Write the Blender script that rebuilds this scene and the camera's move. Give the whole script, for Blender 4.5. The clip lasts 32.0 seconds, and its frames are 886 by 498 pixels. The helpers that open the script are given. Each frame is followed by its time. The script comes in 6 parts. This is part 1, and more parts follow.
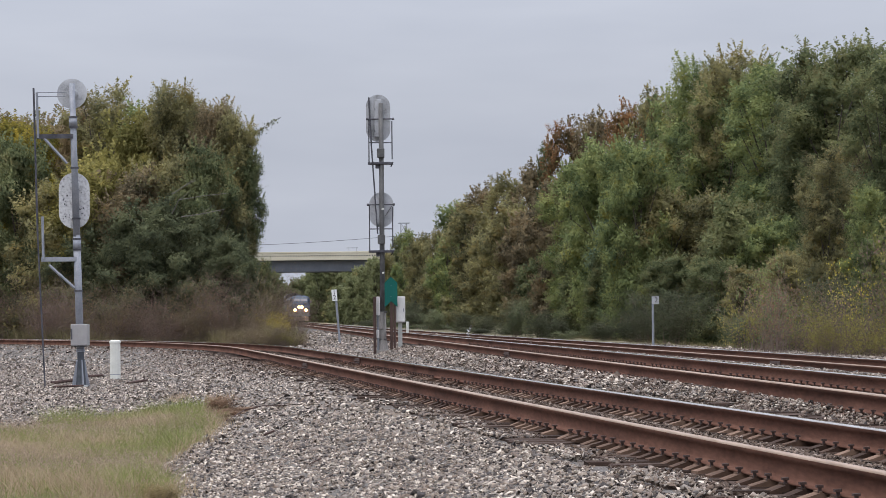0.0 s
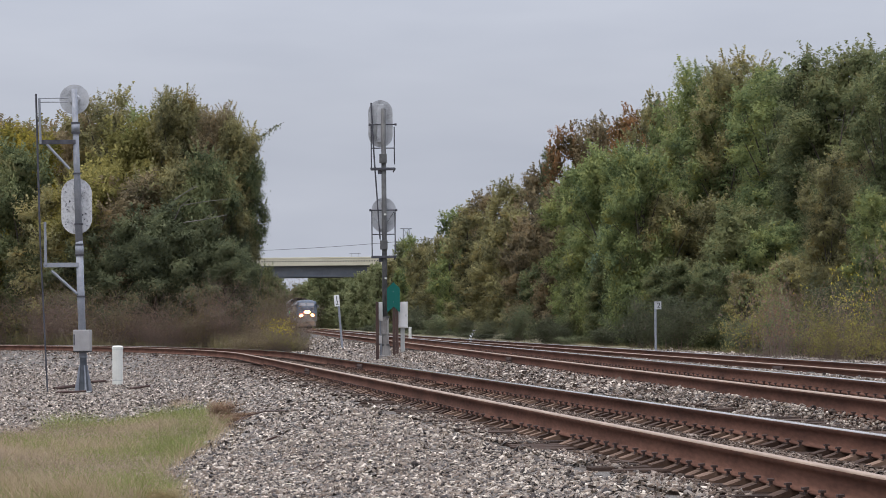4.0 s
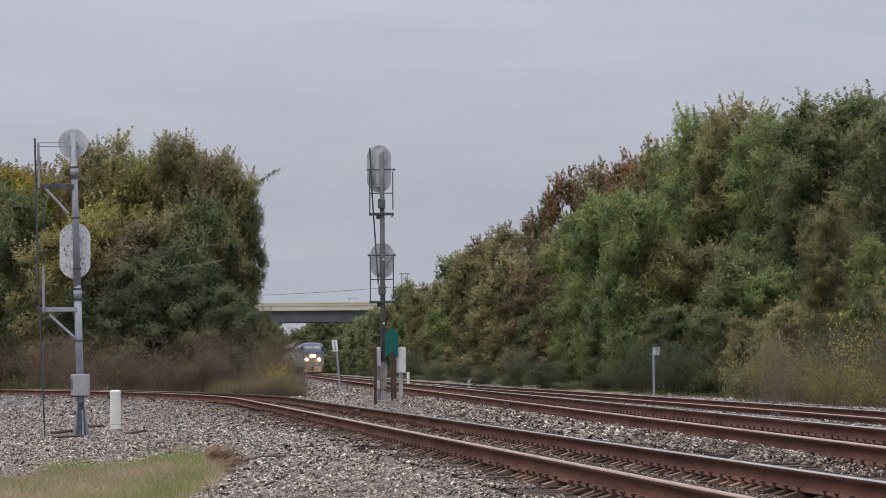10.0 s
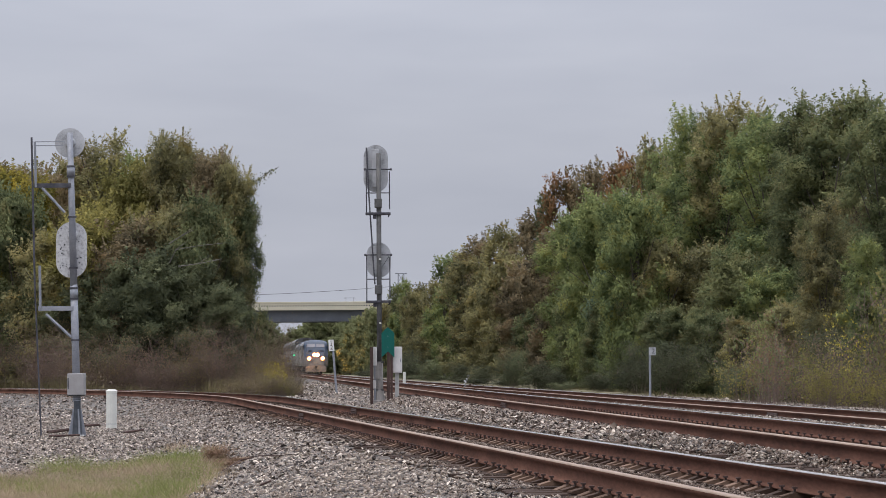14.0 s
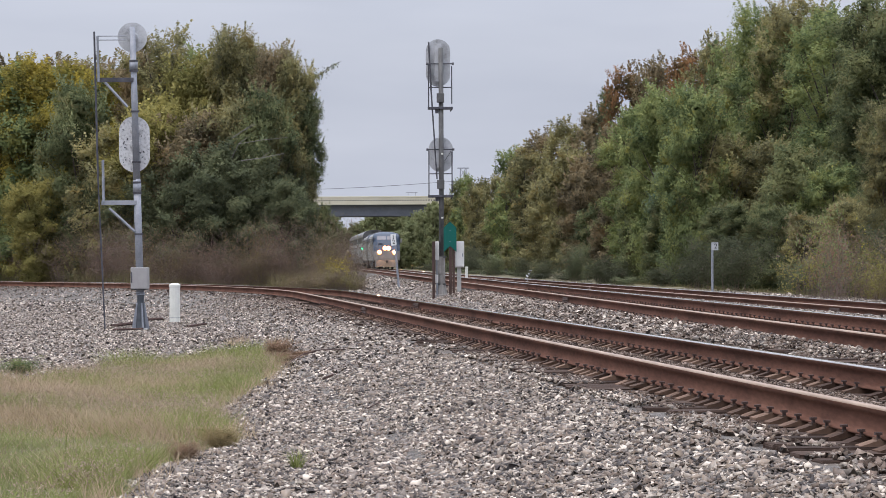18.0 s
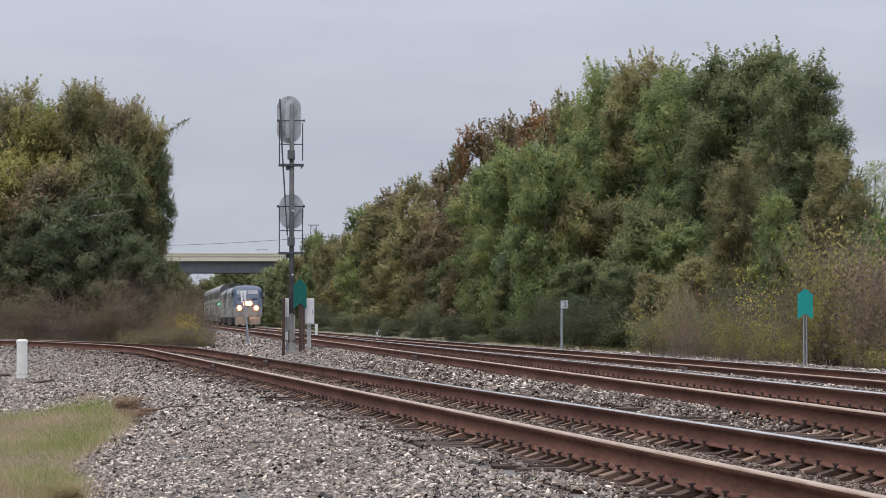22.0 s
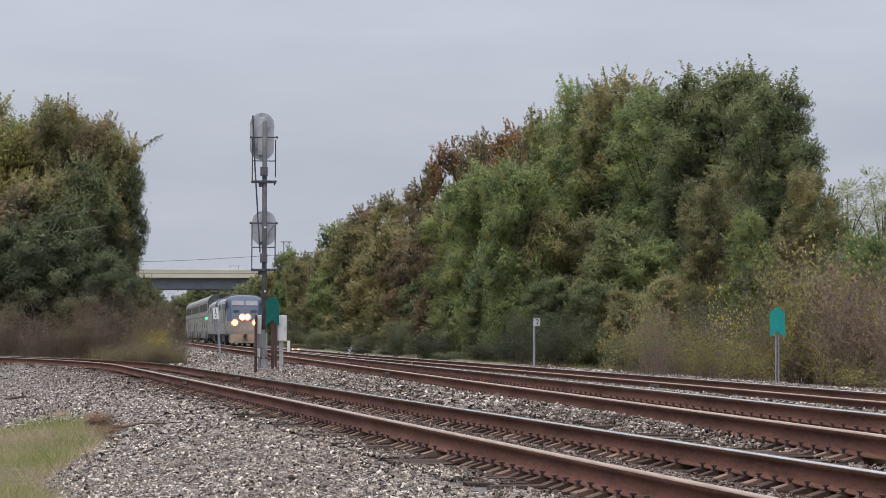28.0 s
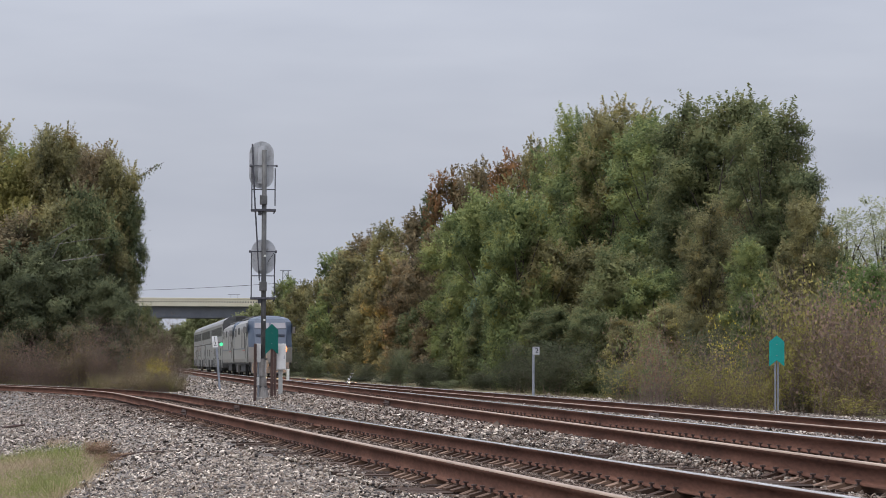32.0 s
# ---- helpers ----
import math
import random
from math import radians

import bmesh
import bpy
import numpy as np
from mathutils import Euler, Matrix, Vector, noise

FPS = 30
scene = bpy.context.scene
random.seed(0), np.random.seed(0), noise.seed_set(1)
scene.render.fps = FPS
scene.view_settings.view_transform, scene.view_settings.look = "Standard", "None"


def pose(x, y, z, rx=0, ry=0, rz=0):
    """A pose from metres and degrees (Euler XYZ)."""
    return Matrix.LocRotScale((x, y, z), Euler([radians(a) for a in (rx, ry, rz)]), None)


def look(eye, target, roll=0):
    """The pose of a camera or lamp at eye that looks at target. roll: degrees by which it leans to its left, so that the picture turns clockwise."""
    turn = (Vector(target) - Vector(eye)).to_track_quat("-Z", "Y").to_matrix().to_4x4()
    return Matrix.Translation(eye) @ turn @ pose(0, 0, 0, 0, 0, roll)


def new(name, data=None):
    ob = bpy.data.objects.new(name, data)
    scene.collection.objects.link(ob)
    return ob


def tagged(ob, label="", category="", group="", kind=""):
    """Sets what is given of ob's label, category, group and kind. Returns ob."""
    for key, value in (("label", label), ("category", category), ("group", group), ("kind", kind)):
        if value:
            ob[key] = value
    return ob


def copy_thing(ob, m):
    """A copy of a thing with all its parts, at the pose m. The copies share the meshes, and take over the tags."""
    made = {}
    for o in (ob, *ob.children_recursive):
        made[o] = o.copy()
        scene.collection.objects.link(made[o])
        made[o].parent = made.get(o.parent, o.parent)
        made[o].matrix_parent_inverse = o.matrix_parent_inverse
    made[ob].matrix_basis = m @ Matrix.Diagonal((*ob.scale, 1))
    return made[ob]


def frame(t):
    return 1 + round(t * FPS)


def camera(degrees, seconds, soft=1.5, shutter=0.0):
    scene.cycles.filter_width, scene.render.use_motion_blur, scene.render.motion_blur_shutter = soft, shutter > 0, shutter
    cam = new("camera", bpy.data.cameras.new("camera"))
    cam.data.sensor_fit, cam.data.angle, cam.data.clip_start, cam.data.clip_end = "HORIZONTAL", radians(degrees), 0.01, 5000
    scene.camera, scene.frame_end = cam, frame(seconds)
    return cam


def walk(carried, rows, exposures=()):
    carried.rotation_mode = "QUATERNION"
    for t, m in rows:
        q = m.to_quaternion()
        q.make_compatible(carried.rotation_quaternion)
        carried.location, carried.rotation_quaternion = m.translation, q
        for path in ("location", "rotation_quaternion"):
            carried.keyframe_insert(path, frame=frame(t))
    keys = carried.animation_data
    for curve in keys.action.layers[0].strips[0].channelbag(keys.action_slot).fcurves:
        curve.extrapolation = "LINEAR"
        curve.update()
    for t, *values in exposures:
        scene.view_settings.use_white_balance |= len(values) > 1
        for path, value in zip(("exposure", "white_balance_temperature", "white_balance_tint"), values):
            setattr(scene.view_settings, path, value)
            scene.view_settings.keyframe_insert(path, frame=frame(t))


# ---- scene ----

# The lens and the hand-held camera, which only turns
cam = camera(18.55, 32.0, soft=0.65, shutter=0.25)
walk(cam, [
    (0, pose(0, 0, 1.6, 91.388, 0.503, 0.247)), (0.5, pose(0, 0, 1.6, 91.390, 0.567, 0.276)),
    (1, pose(0, 0, 1.6, 91.393, 0.541, 0.282)), (1.5, pose(0, 0, 1.6, 91.404, 0.533, 0.283)),
    (2, pose(0, 0, 1.6, 91.422, 0.525, 0.281)), (2.5, pose(0, 0, 1.6, 91.437, 0.598, 0.302)),
    (4.5, pose(0, 0, 1.6, 91.589, 0.527, 0.299)), (5, pose(0, 0, 1.6, 91.752, 0.515, 0.300)),
    (5.5, pose(0, 0, 1.6, 91.873, 0.467, 0.301)), (6, pose(0, 0, 1.6, 91.936, 0.532, 0.304)),
    (6.5, pose(0, 0, 1.6, 91.990, 0.495, 0.276)), (7, pose(0, 0, 1.6, 92.093, 0.430, 0.272)),
    (7.5, pose(0, 0, 1.6, 92.202, 0.425, 0.279)), (8, pose(0, 0, 1.6, 92.308, 0.432, 0.269)),
    (8.5, pose(0, 0, 1.6, 92.350, 0.423, 0.272)), (9, pose(0, 0, 1.6, 92.413, 0.465, 0.288)),
    (9.5, pose(0, 0, 1.6, 92.458, 0.412, 0.280)), (10, pose(0, 0, 1.6, 92.457, 0.413, 0.259)),
    (10.5, pose(0, 0, 1.6, 92.453, 0.376, 0.265)), (11, pose(0, 0, 1.6, 92.451, 0.372, 0.250)),
    (11.5, pose(0, 0, 1.6, 92.451, 0.358, 0.235)), (12, pose(0, 0, 1.6, 92.449, 0.320, 0.236)),
    (12.5, pose(0, 0, 1.6, 92.446, 0.305, 0.217)), (13, pose(0, 0, 1.6, 92.452, 0.302, 0.218)),
    (13.5, pose(0, 0, 1.6, 92.452, 0.291, 0.216)), (14, pose(0, 0, 1.6, 92.453, 0.310, 0.182)),
    (14.5, pose(0, 0, 1.6, 92.356, 0.256, 0.185)), (15, pose(0, 0, 1.6, 91.980, 0.194, 0.298)),
    (15.5, pose(0, 0, 1.6, 91.106, 0.347, 0.993)), (17.5, pose(0, 0, 1.6, 90.253, 0.341, 1.578)),
    (18, pose(0, 0, 1.6, 90.234, 0.217, 1.492)), (18.5, pose(0, 0, 1.6, 90.108, 0.011, 0.933)),
    (19, pose(0, 0, 1.6, 90.418, 0.000, 0.000)), (19.5, pose(0, 0, 1.6, 90.781, -0.019, -0.738)),
    (20, pose(0, 0, 1.6, 91.029, -0.059, -1.239)), (20.5, pose(0, 0, 1.6, 91.168, -0.022, -1.467)),
    (21, pose(0, 0, 1.6, 91.240, -0.024, -1.508)), (21.5, pose(0, 0, 1.6, 91.333, -0.021, -1.522)),
    (22, pose(0, 0, 1.6, 91.440, -0.037, -1.674)), (22.5, pose(0, 0, 1.6, 91.539, -0.087, -1.880)),
    (23, pose(0, 0, 1.6, 91.597, -0.082, -2.097)), (23.5, pose(0, 0, 1.6, 91.625, -0.016, -2.172)),
    (24, pose(0, 0, 1.6, 91.616, -0.077, -2.189)), (24.5, pose(0, 0, 1.6, 91.615, -0.054, -2.195)),
    (25, pose(0, 0, 1.6, 91.599, -0.086, -2.208)), (25.5, pose(0, 0, 1.6, 91.604, -0.137, -2.229)),
    (27.5, pose(0, 0, 1.6, 91.658, -0.146, -2.233)), (28, pose(0, 0, 1.6, 91.804, -0.175, -2.255)),
    (28.5, pose(0, 0, 1.6, 91.951, -0.195, -2.264)), (29, pose(0, 0, 1.6, 91.956, -0.215, -2.272)),
    (29.5, pose(0, 0, 1.6, 91.948, -0.150, -2.264)), (30, pose(0, 0, 1.6, 91.946, -0.179, -2.263)),
    (30.5, pose(0, 0, 1.6, 91.956, -0.244, -2.282)), (31, pose(0, 0, 1.6, 92.050, -0.240, -2.268)),
    (31.5, pose(0, 0, 1.6, 92.211, -0.229, -2.276)), (32, pose(0, 0, 1.6, 92.409, -0.227, -2.269)),
], exposures=[(0, 0.02, 6560, 11.5), (5, -0.05, 6580, 11.5), (9, -0.17, 6660, 13), (13.5, -0.15, 6660, 13), (15, -0.02, 6620, 11.5), (17.5, 0.16, 6510, 12.5), (19, 0.16, 6510, 12.5), (20, 0.08, 6540, 11.5), (24, 0.01, 6560, 11.5), (28, -0.01, 6580, 11.5), (32, -0.05, 6580, 11.5)])

# Overcast daylight
world = bpy.data.worlds.new("overcast_sky")
scene.world = world
world.use_nodes = True
wn, wl = world.node_tree.nodes, world.node_tree.links
wn.clear()
w_out = wn.new("ShaderNodeOutputWorld")
w_bg = wn.new("ShaderNodeBackground")
w_sky = wn.new("ShaderNodeTexSky")
w_sky.sky_type, w_sky.sun_disc = "NISHITA", False
w_sky.sun_elevation, w_sky.sun_rotation = radians(70), radians(229)
w_sky.air_density, w_sky.dust_density = 1.0, 4.0
w_scale = wn.new("ShaderNodeMix")
w_scale.data_type, w_scale.blend_type = "RGBA", "MULTIPLY"
w_scale.inputs[0].default_value = 1.0
w_scale.inputs[7].default_value = (0.07, 0.07, 0.07, 1)
wl.new(w_sky.outputs[0], w_scale.inputs[6])
w_geo = wn.new("ShaderNodeTexCoord")
w_map = wn.new("ShaderNodeMapping")
w_map.inputs["Scale"].default_value = (3.0, 3.0, 14.0)
w_noise = wn.new("ShaderNodeTexNoise")
w_noise.inputs["Scale"].default_value, w_noise.inputs["Detail"].default_value = 2.0, 4.0
w_ramp = wn.new("ShaderNodeValToRGB")
w_ramp.color_ramp.elements[0].position, w_ramp.color_ramp.elements[0].color = 0.3, (0.478, 0.521, 0.615, 1)
w_ramp.color_ramp.elements[1].position, w_ramp.color_ramp.elements[1].color = 0.7, (0.574, 0.617, 0.708, 1)
wl.new(w_geo.outputs["Generated"], w_map.inputs[0])
wl.new(w_map.outputs[0], w_noise.inputs["Vector"])
wl.new(w_noise.outputs["Fac"], w_ramp.inputs[0])
w_mix = wn.new("ShaderNodeMix")
w_mix.data_type = "RGBA"
w_mix.inputs[0].default_value = 0.9
wl.new(w_scale.outputs[2], w_mix.inputs[6])
wl.new(w_ramp.outputs[0], w_mix.inputs[7])
wl.new(w_mix.outputs[2], w_bg.inputs[0])
w_sep = wn.new("ShaderNodeSeparateXYZ")
wl.new(w_geo.outputs["Generated"], w_sep.inputs[0])
w_zen = wn.new("ShaderNodeMapRange")
w_zen.inputs["From Min"].default_value, w_zen.inputs["From Max"].default_value = 0.08, 0.9
w_zen.inputs["To Min"].default_value, w_zen.inputs["To Max"].default_value = 1.0, 3.4
wl.new(w_sep.outputs["Z"], w_zen.inputs["Value"])
wl.new(w_zen.outputs[0], w_bg.inputs[1])
wl.new(w_bg.outputs[0], w_out.inputs[0])

sun = new("sun", bpy.data.lights.new("sun", "SUN"))
sun.data.energy, sun.data.angle, sun.data.color = 1.4, radians(35), (1.0, 0.94, 0.85)
sun.matrix_world = look((0, 0, 50), (14, 12, 0))


# ---- materials ----
def material(name, colours, scale=8.0, rough=0.7, metal=0.0, bump=0.0, island=0.0, objects=0.0, detail=6.0, emit=0.0,
             fine=0.0, stretch=(1, 1, 1), translucent=0.0, spread=1.0, gloss=0.5):
    """Principled surface: noise-mixed colours, a second finer noise, per-piece variation, bump."""
    m = bpy.data.materials.new(name)
    m.use_nodes = True
    n, l = m.node_tree.nodes, m.node_tree.links
    bsdf = n["Principled BSDF"]
    co = n.new("ShaderNodeTexCoord")
    mp = n.new("ShaderNodeMapping")
    mp.inputs["Scale"].default_value = stretch
    l.new(co.outputs["Object"], mp.inputs[0])
    tex = n.new("ShaderNodeTexNoise")
    tex.inputs["Scale"].default_value, tex.inputs["Detail"].default_value = scale, detail
    l.new(mp.outputs[0], tex.inputs["Vector"])
    fac = tex.outputs["Fac"]

    def mathn(op, a, b):
        k = n.new("ShaderNodeMath")
        k.operation = op
        for i, v in enumerate((a, b)):
            if isinstance(v, (int, float)):
                k.inputs[i].default_value = v
            else:
                l.new(v, k.inputs[i])
        return k.outputs[0]

    if fine:
        t2 = n.new("ShaderNodeTexNoise")
        t2.inputs["Scale"].default_value, t2.inputs["Detail"].default_value = scale * 9, 3.0
        l.new(mp.outputs[0], t2.inputs["Vector"])
        fac = mathn("ADD", mathn("MULTIPLY", fac, 1 - fine), mathn("MULTIPLY", t2.outputs["Fac"], fine))
    if spread != 1.0:
        fac = mathn("ADD", mathn("MULTIPLY", mathn("SUBTRACT", fac, 0.5), spread), 0.5)
    if island:
        g = n.new("ShaderNodeNewGeometry")
        fac = mathn("ADD", fac, mathn("MULTIPLY", mathn("SUBTRACT", g.outputs["Random Per Island"], 0.5), island))
    if objects:
        o = n.new("ShaderNodeObjectInfo")
        fac = mathn("ADD", fac, mathn("MULTIPLY", mathn("SUBTRACT", o.outputs["Random"], 0.5), objects))
    ramp = n.new("ShaderNodeValToRGB")
    e = ramp.color_ramp.elements
    lo, hi = (0.32, 0.68) if not (island or objects) else (0.12, 0.88)
    for i, c in enumerate(colours):
        p = lo + (hi - lo) * i / max(1, len(colours) - 1)
        if i < 2:
            e[i].position, e[i].color = p, (*c, 1)
        else:
            e.new(p).color = (*c, 1)
    l.new(fac, ramp.inputs[0])
    l.new(ramp.outputs[0], bsdf.inputs["Base Color"])
    bsdf.inputs["Specular IOR Level"].default_value = gloss
    bsdf.inputs["Roughness"].default_value, bsdf.inputs["Metallic"].default_value = rough, metal
    if bump:
        b = n.new("ShaderNodeBump")
        b.inputs["Strength"].default_value, b.inputs["Distance"].default_value = min(1, bump * 10), bump
        l.new(fac, b.inputs["Height"])
        l.new(b.outputs[0], bsdf.inputs["Normal"])
    if emit:
        bsdf.inputs["Emission Color"].default_value = (*colours[0], 1)
        bsdf.inputs["Emission Strength"].default_value = emit
    if translucent:
        tr = n.new("ShaderNodeBsdfTranslucent")
        l.new(ramp.outputs[0], tr.inputs[0])
        mx = n.new("ShaderNodeMixShader")
        mx.inputs[0].default_value = translucent
        l.new(bsdf.outputs[0], mx.inputs[1])
        l.new(tr.outputs[0], mx.inputs[2])
        l.new(mx.outputs[0], n["Material Output"].inputs[0])
    return m


M_BALLAST = material("ballast_bed", [(0.03, 0.026, 0.024), (0.10, 0.09, 0.08), (0.30, 0.265, 0.235)], 26, 0.95, bump=0.03, fine=0.6)
M_STONE = material("ballast_stone", [(0.056, 0.048, 0.046), (0.103, 0.0888, 0.0815), (0.205, 0.155, 0.122), (0.216, 0.19, 0.169), (0.295, 0.232, 0.18), (0.307, 0.267, 0.227), (0.646, 0.56, 0.471)], 9, 0.8, island=0.8, gloss=0.3)
M_FINES = material("dirty_track_fines", [(0.050, 0.038, 0.031), (0.090, 0.070, 0.056), (0.144, 0.117, 0.095)], 11, 0.95, bump=0.02, fine=0.6)
M_DIRTY = material("rust_stained_stone", [(0.0368, 0.0252, 0.0189), (0.0893, 0.0609, 0.0451), (0.158, 0.113, 0.0861), (0.315, 0.252, 0.21)], 9, 0.95, island=0.7)
M_SOIL = material("soil_and_turf", [(0.06, 0.06, 0.025), (0.14, 0.12, 0.06), (0.20, 0.17, 0.10)], 0.7, 0.95, bump=0.03, fine=0.4)
M_RUST = material("rail_rust", [(0.06, 0.029, 0.02), (0.115, 0.054, 0.037), (0.168, 0.084, 0.057)], 4, 0.9, metal=0.0, bump=0.002, fine=0.4, stretch=(1, 0.15, 1), gloss=0.12)
M_RAILTOP = material("worn_rail_head", [(0.62, 0.54, 0.48), (0.80, 0.74, 0.69)], 3, 0.14, metal=0.9, stretch=(6, 0.2, 1))
M_RAILTAN = material("dull_rail_head", [(0.27, 0.175, 0.115), (0.40, 0.28, 0.20)], 3, 0.45, metal=0.15, stretch=(6, 0.2, 1))
M_TIE = material("creosoted_wood", [(0.025, 0.017, 0.014), (0.058, 0.039, 0.031), (0.11, 0.077, 0.062)], 6, 0.9, bump=0.006, objects=0.5, fine=0.5, stretch=(0.4, 4, 1), gloss=0.1)
M_PLATE = material("rusty_tie_plate", [(0.05, 0.03, 0.022), (0.12, 0.074, 0.052), (0.23, 0.15, 0.108)], 12, 0.85, metal=0.0, objects=0.8, gloss=0.15)
M_SPIKE = material("dark_spike_iron", [(0.05, 0.032, 0.028), (0.09, 0.055, 0.045)], 12, 0.8)
M_GALV = material("grey_painted_steel", [(0.19, 0.205, 0.235), (0.26, 0.275, 0.31), (0.33, 0.34, 0.365)], 5, 0.6, metal=0.2, fine=0.4, bump=0.001)
M_MASTDARK = material("weathered_grey_mast", [(0.0576, 0.0576, 0.0577), (0.0923, 0.092, 0.0914), (0.138, 0.136, 0.131)], 5, 0.65, metal=0.2, fine=0.4)
M_SLEEVE = material("pale_grey_mast_sleeve", [(0.20, 0.188, 0.178), (0.26, 0.245, 0.232), (0.32, 0.302, 0.285)], 5, 0.7, fine=0.4)
M_IRON = material("dark_bracket_iron", [(0.045, 0.045, 0.055), (0.10, 0.10, 0.115)], 7, 0.65, metal=0.3)
M_TARGET = material("pale_weathered_disc", [(0.22, 0.225, 0.23), (0.42, 0.43, 0.45), (0.52, 0.53, 0.55)], 3, 0.7, fine=0.3)
M_PEEL = material("peeling_white_paint", [(0.06, 0.06, 0.065), (0.42, 0.42, 0.43), (0.56, 0.56, 0.57), (0.60, 0.60, 0.61), (0.66, 0.66, 0.67)], 16, 0.8, fine=0.3)
M_WHITE = material("off_white_paint", [(0.60, 0.60, 0.55), (0.74, 0.74, 0.68)], 4, 0.5, fine=0.3)
M_BOXWHITE = material("white_box_paint", [(0.58, 0.57, 0.55), (0.72, 0.71, 0.69)], 4, 0.55, fine=0.3)
M_BOXGREY = material("tan_grey_box_paint", [(0.281, 0.269, 0.27), (0.367, 0.355, 0.347)], 4, 0.6, fine=0.3)
M_CASTBLUE = material("blue_grey_cast_base", [(0.042, 0.049, 0.0595), (0.084, 0.0945, 0.108)], 6, 0.7, bump=0.003)
M_CONC = material("pale_concrete", [(0.36, 0.36, 0.34), (0.50, 0.50, 0.48)], 6, 0.9, bump=0.004)
M_TEAL = material("teal_green_sign", [(0.0, 0.085, 0.068), (0.002, 0.115, 0.095)], 2, 0.95, fine=0.3)
M_TEALPALE = material("bright_teal_sign", [(0.0, 0.24, 0.215), (0.004, 0.30, 0.27)], 2, 0.8, fine=0.3)
M_POSTWOOD = material("dark_wood_post", [(0.045, 0.026, 0.022), (0.10, 0.06, 0.05)], 5, 0.9, bump=0.004, stretch=(3, 3, 0.3))
M_SIGNWHITE = material("white_sign_face", [(0.68, 0.68, 0.67), (0.78, 0.78, 0.77)], 4, 0.5)
M_BLACK = material("black_paint", [(0.015, 0.015, 0.016), (0.03, 0.03, 0.03)], 4, 0.6)
M_BARK = material("bark", [(0.05, 0.04, 0.032), (0.12, 0.10, 0.08)], 5, 0.95, bump=0.01, stretch=(3, 3, 0.5))
M_DEADWOOD = material("pale_dead_wood", [(0.12, 0.115, 0.10), (0.21, 0.195, 0.175)], 6, 0.9, bump=0.004, stretch=(1, 1, 1))
M_TWIG = material("bare_twigs", [(0.14, 0.1, 0.082), (0.255, 0.19, 0.157)], 3, 0.95, island=0.5)
LEAF = {
    "green": [(0.0845, 0.115, 0.0595), (0.175, 0.22, 0.0949), (0.275, 0.315, 0.13), (0.389, 0.41, 0.164)],
    "olive": [(0.096, 0.100, 0.062), (0.209, 0.200, 0.104), (0.320, 0.295, 0.143), (0.438, 0.380, 0.176)],
    "gold": [(0.13, 0.12, 0.04), (0.33, 0.27, 0.055), (0.58, 0.45, 0.08)],
    "brown": [(0.103, 0.090, 0.062), (0.211, 0.175, 0.108), (0.308, 0.245, 0.145), (0.411, 0.320, 0.186)],
    "rust": [(0.099, 0.085, 0.044), (0.209, 0.135, 0.069), (0.330, 0.175, 0.083), (0.440, 0.225, 0.098)],
    "dark": [(0.0698, 0.09, 0.052), (0.146, 0.172, 0.0857), (0.231, 0.252, 0.12), (0.326, 0.324, 0.15)],
    "blue": [(0.064, 0.101, 0.069), (0.149, 0.210, 0.135), (0.256, 0.326, 0.210)],
    "pale": [(0.26, 0.29, 0.18), (0.40, 0.42, 0.28), (0.55, 0.56, 0.42)],
    "scrub": [(0.14, 0.093, 0.075), (0.255, 0.176, 0.138), (0.38, 0.265, 0.19)],
    "straw": [(0.194, 0.162, 0.085), (0.327, 0.26, 0.129), (0.46, 0.358, 0.206)],
    # aerial haze over the far trees, mixed into the leaf colour as paleness
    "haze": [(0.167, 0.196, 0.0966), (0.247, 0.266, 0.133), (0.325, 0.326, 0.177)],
    "bloom": [(0.506, 0.387, 0.035), (0.658, 0.532, 0.06)],
    "yellow": [(0.36, 0.30, 0.05), (0.54, 0.45, 0.08), (0.68, 0.58, 0.12)],
    "turning": [(0.163, 0.157, 0.0568), (0.304, 0.277, 0.0977), (0.456, 0.391, 0.131)],
    "deep": [(0.075, 0.0903, 0.057), (0.159, 0.179, 0.0998), (0.252, 0.268, 0.143)],
    # undergrowth green with the shade at the trees' foot put into it
    "undershade": [(0.046, 0.054, 0.036), (0.098, 0.108, 0.064), (0.16, 0.165, 0.092)],
    "fresh": [(0.09, 0.14, 0.045), (0.17, 0.235, 0.085), (0.26, 0.32, 0.13)],
    "dead": [(0.2, 0.125, 0.08), (0.3, 0.195, 0.13), (0.4, 0.275, 0.19)],
}
ACCENT = {"green": (0.30, 0.27, 0.07), "olive": (0.30, 0.22, 0.075), "gold": (0.16, 0.19, 0.06), "brown": (0.25, 0.165, 0.08), "rust": (0.13, 0.14, 0.05),
          "dark": (0.20, 0.17, 0.08), "blue": (0.16, 0.20, 0.09), "scrub": (0.20, 0.17, 0.08)}


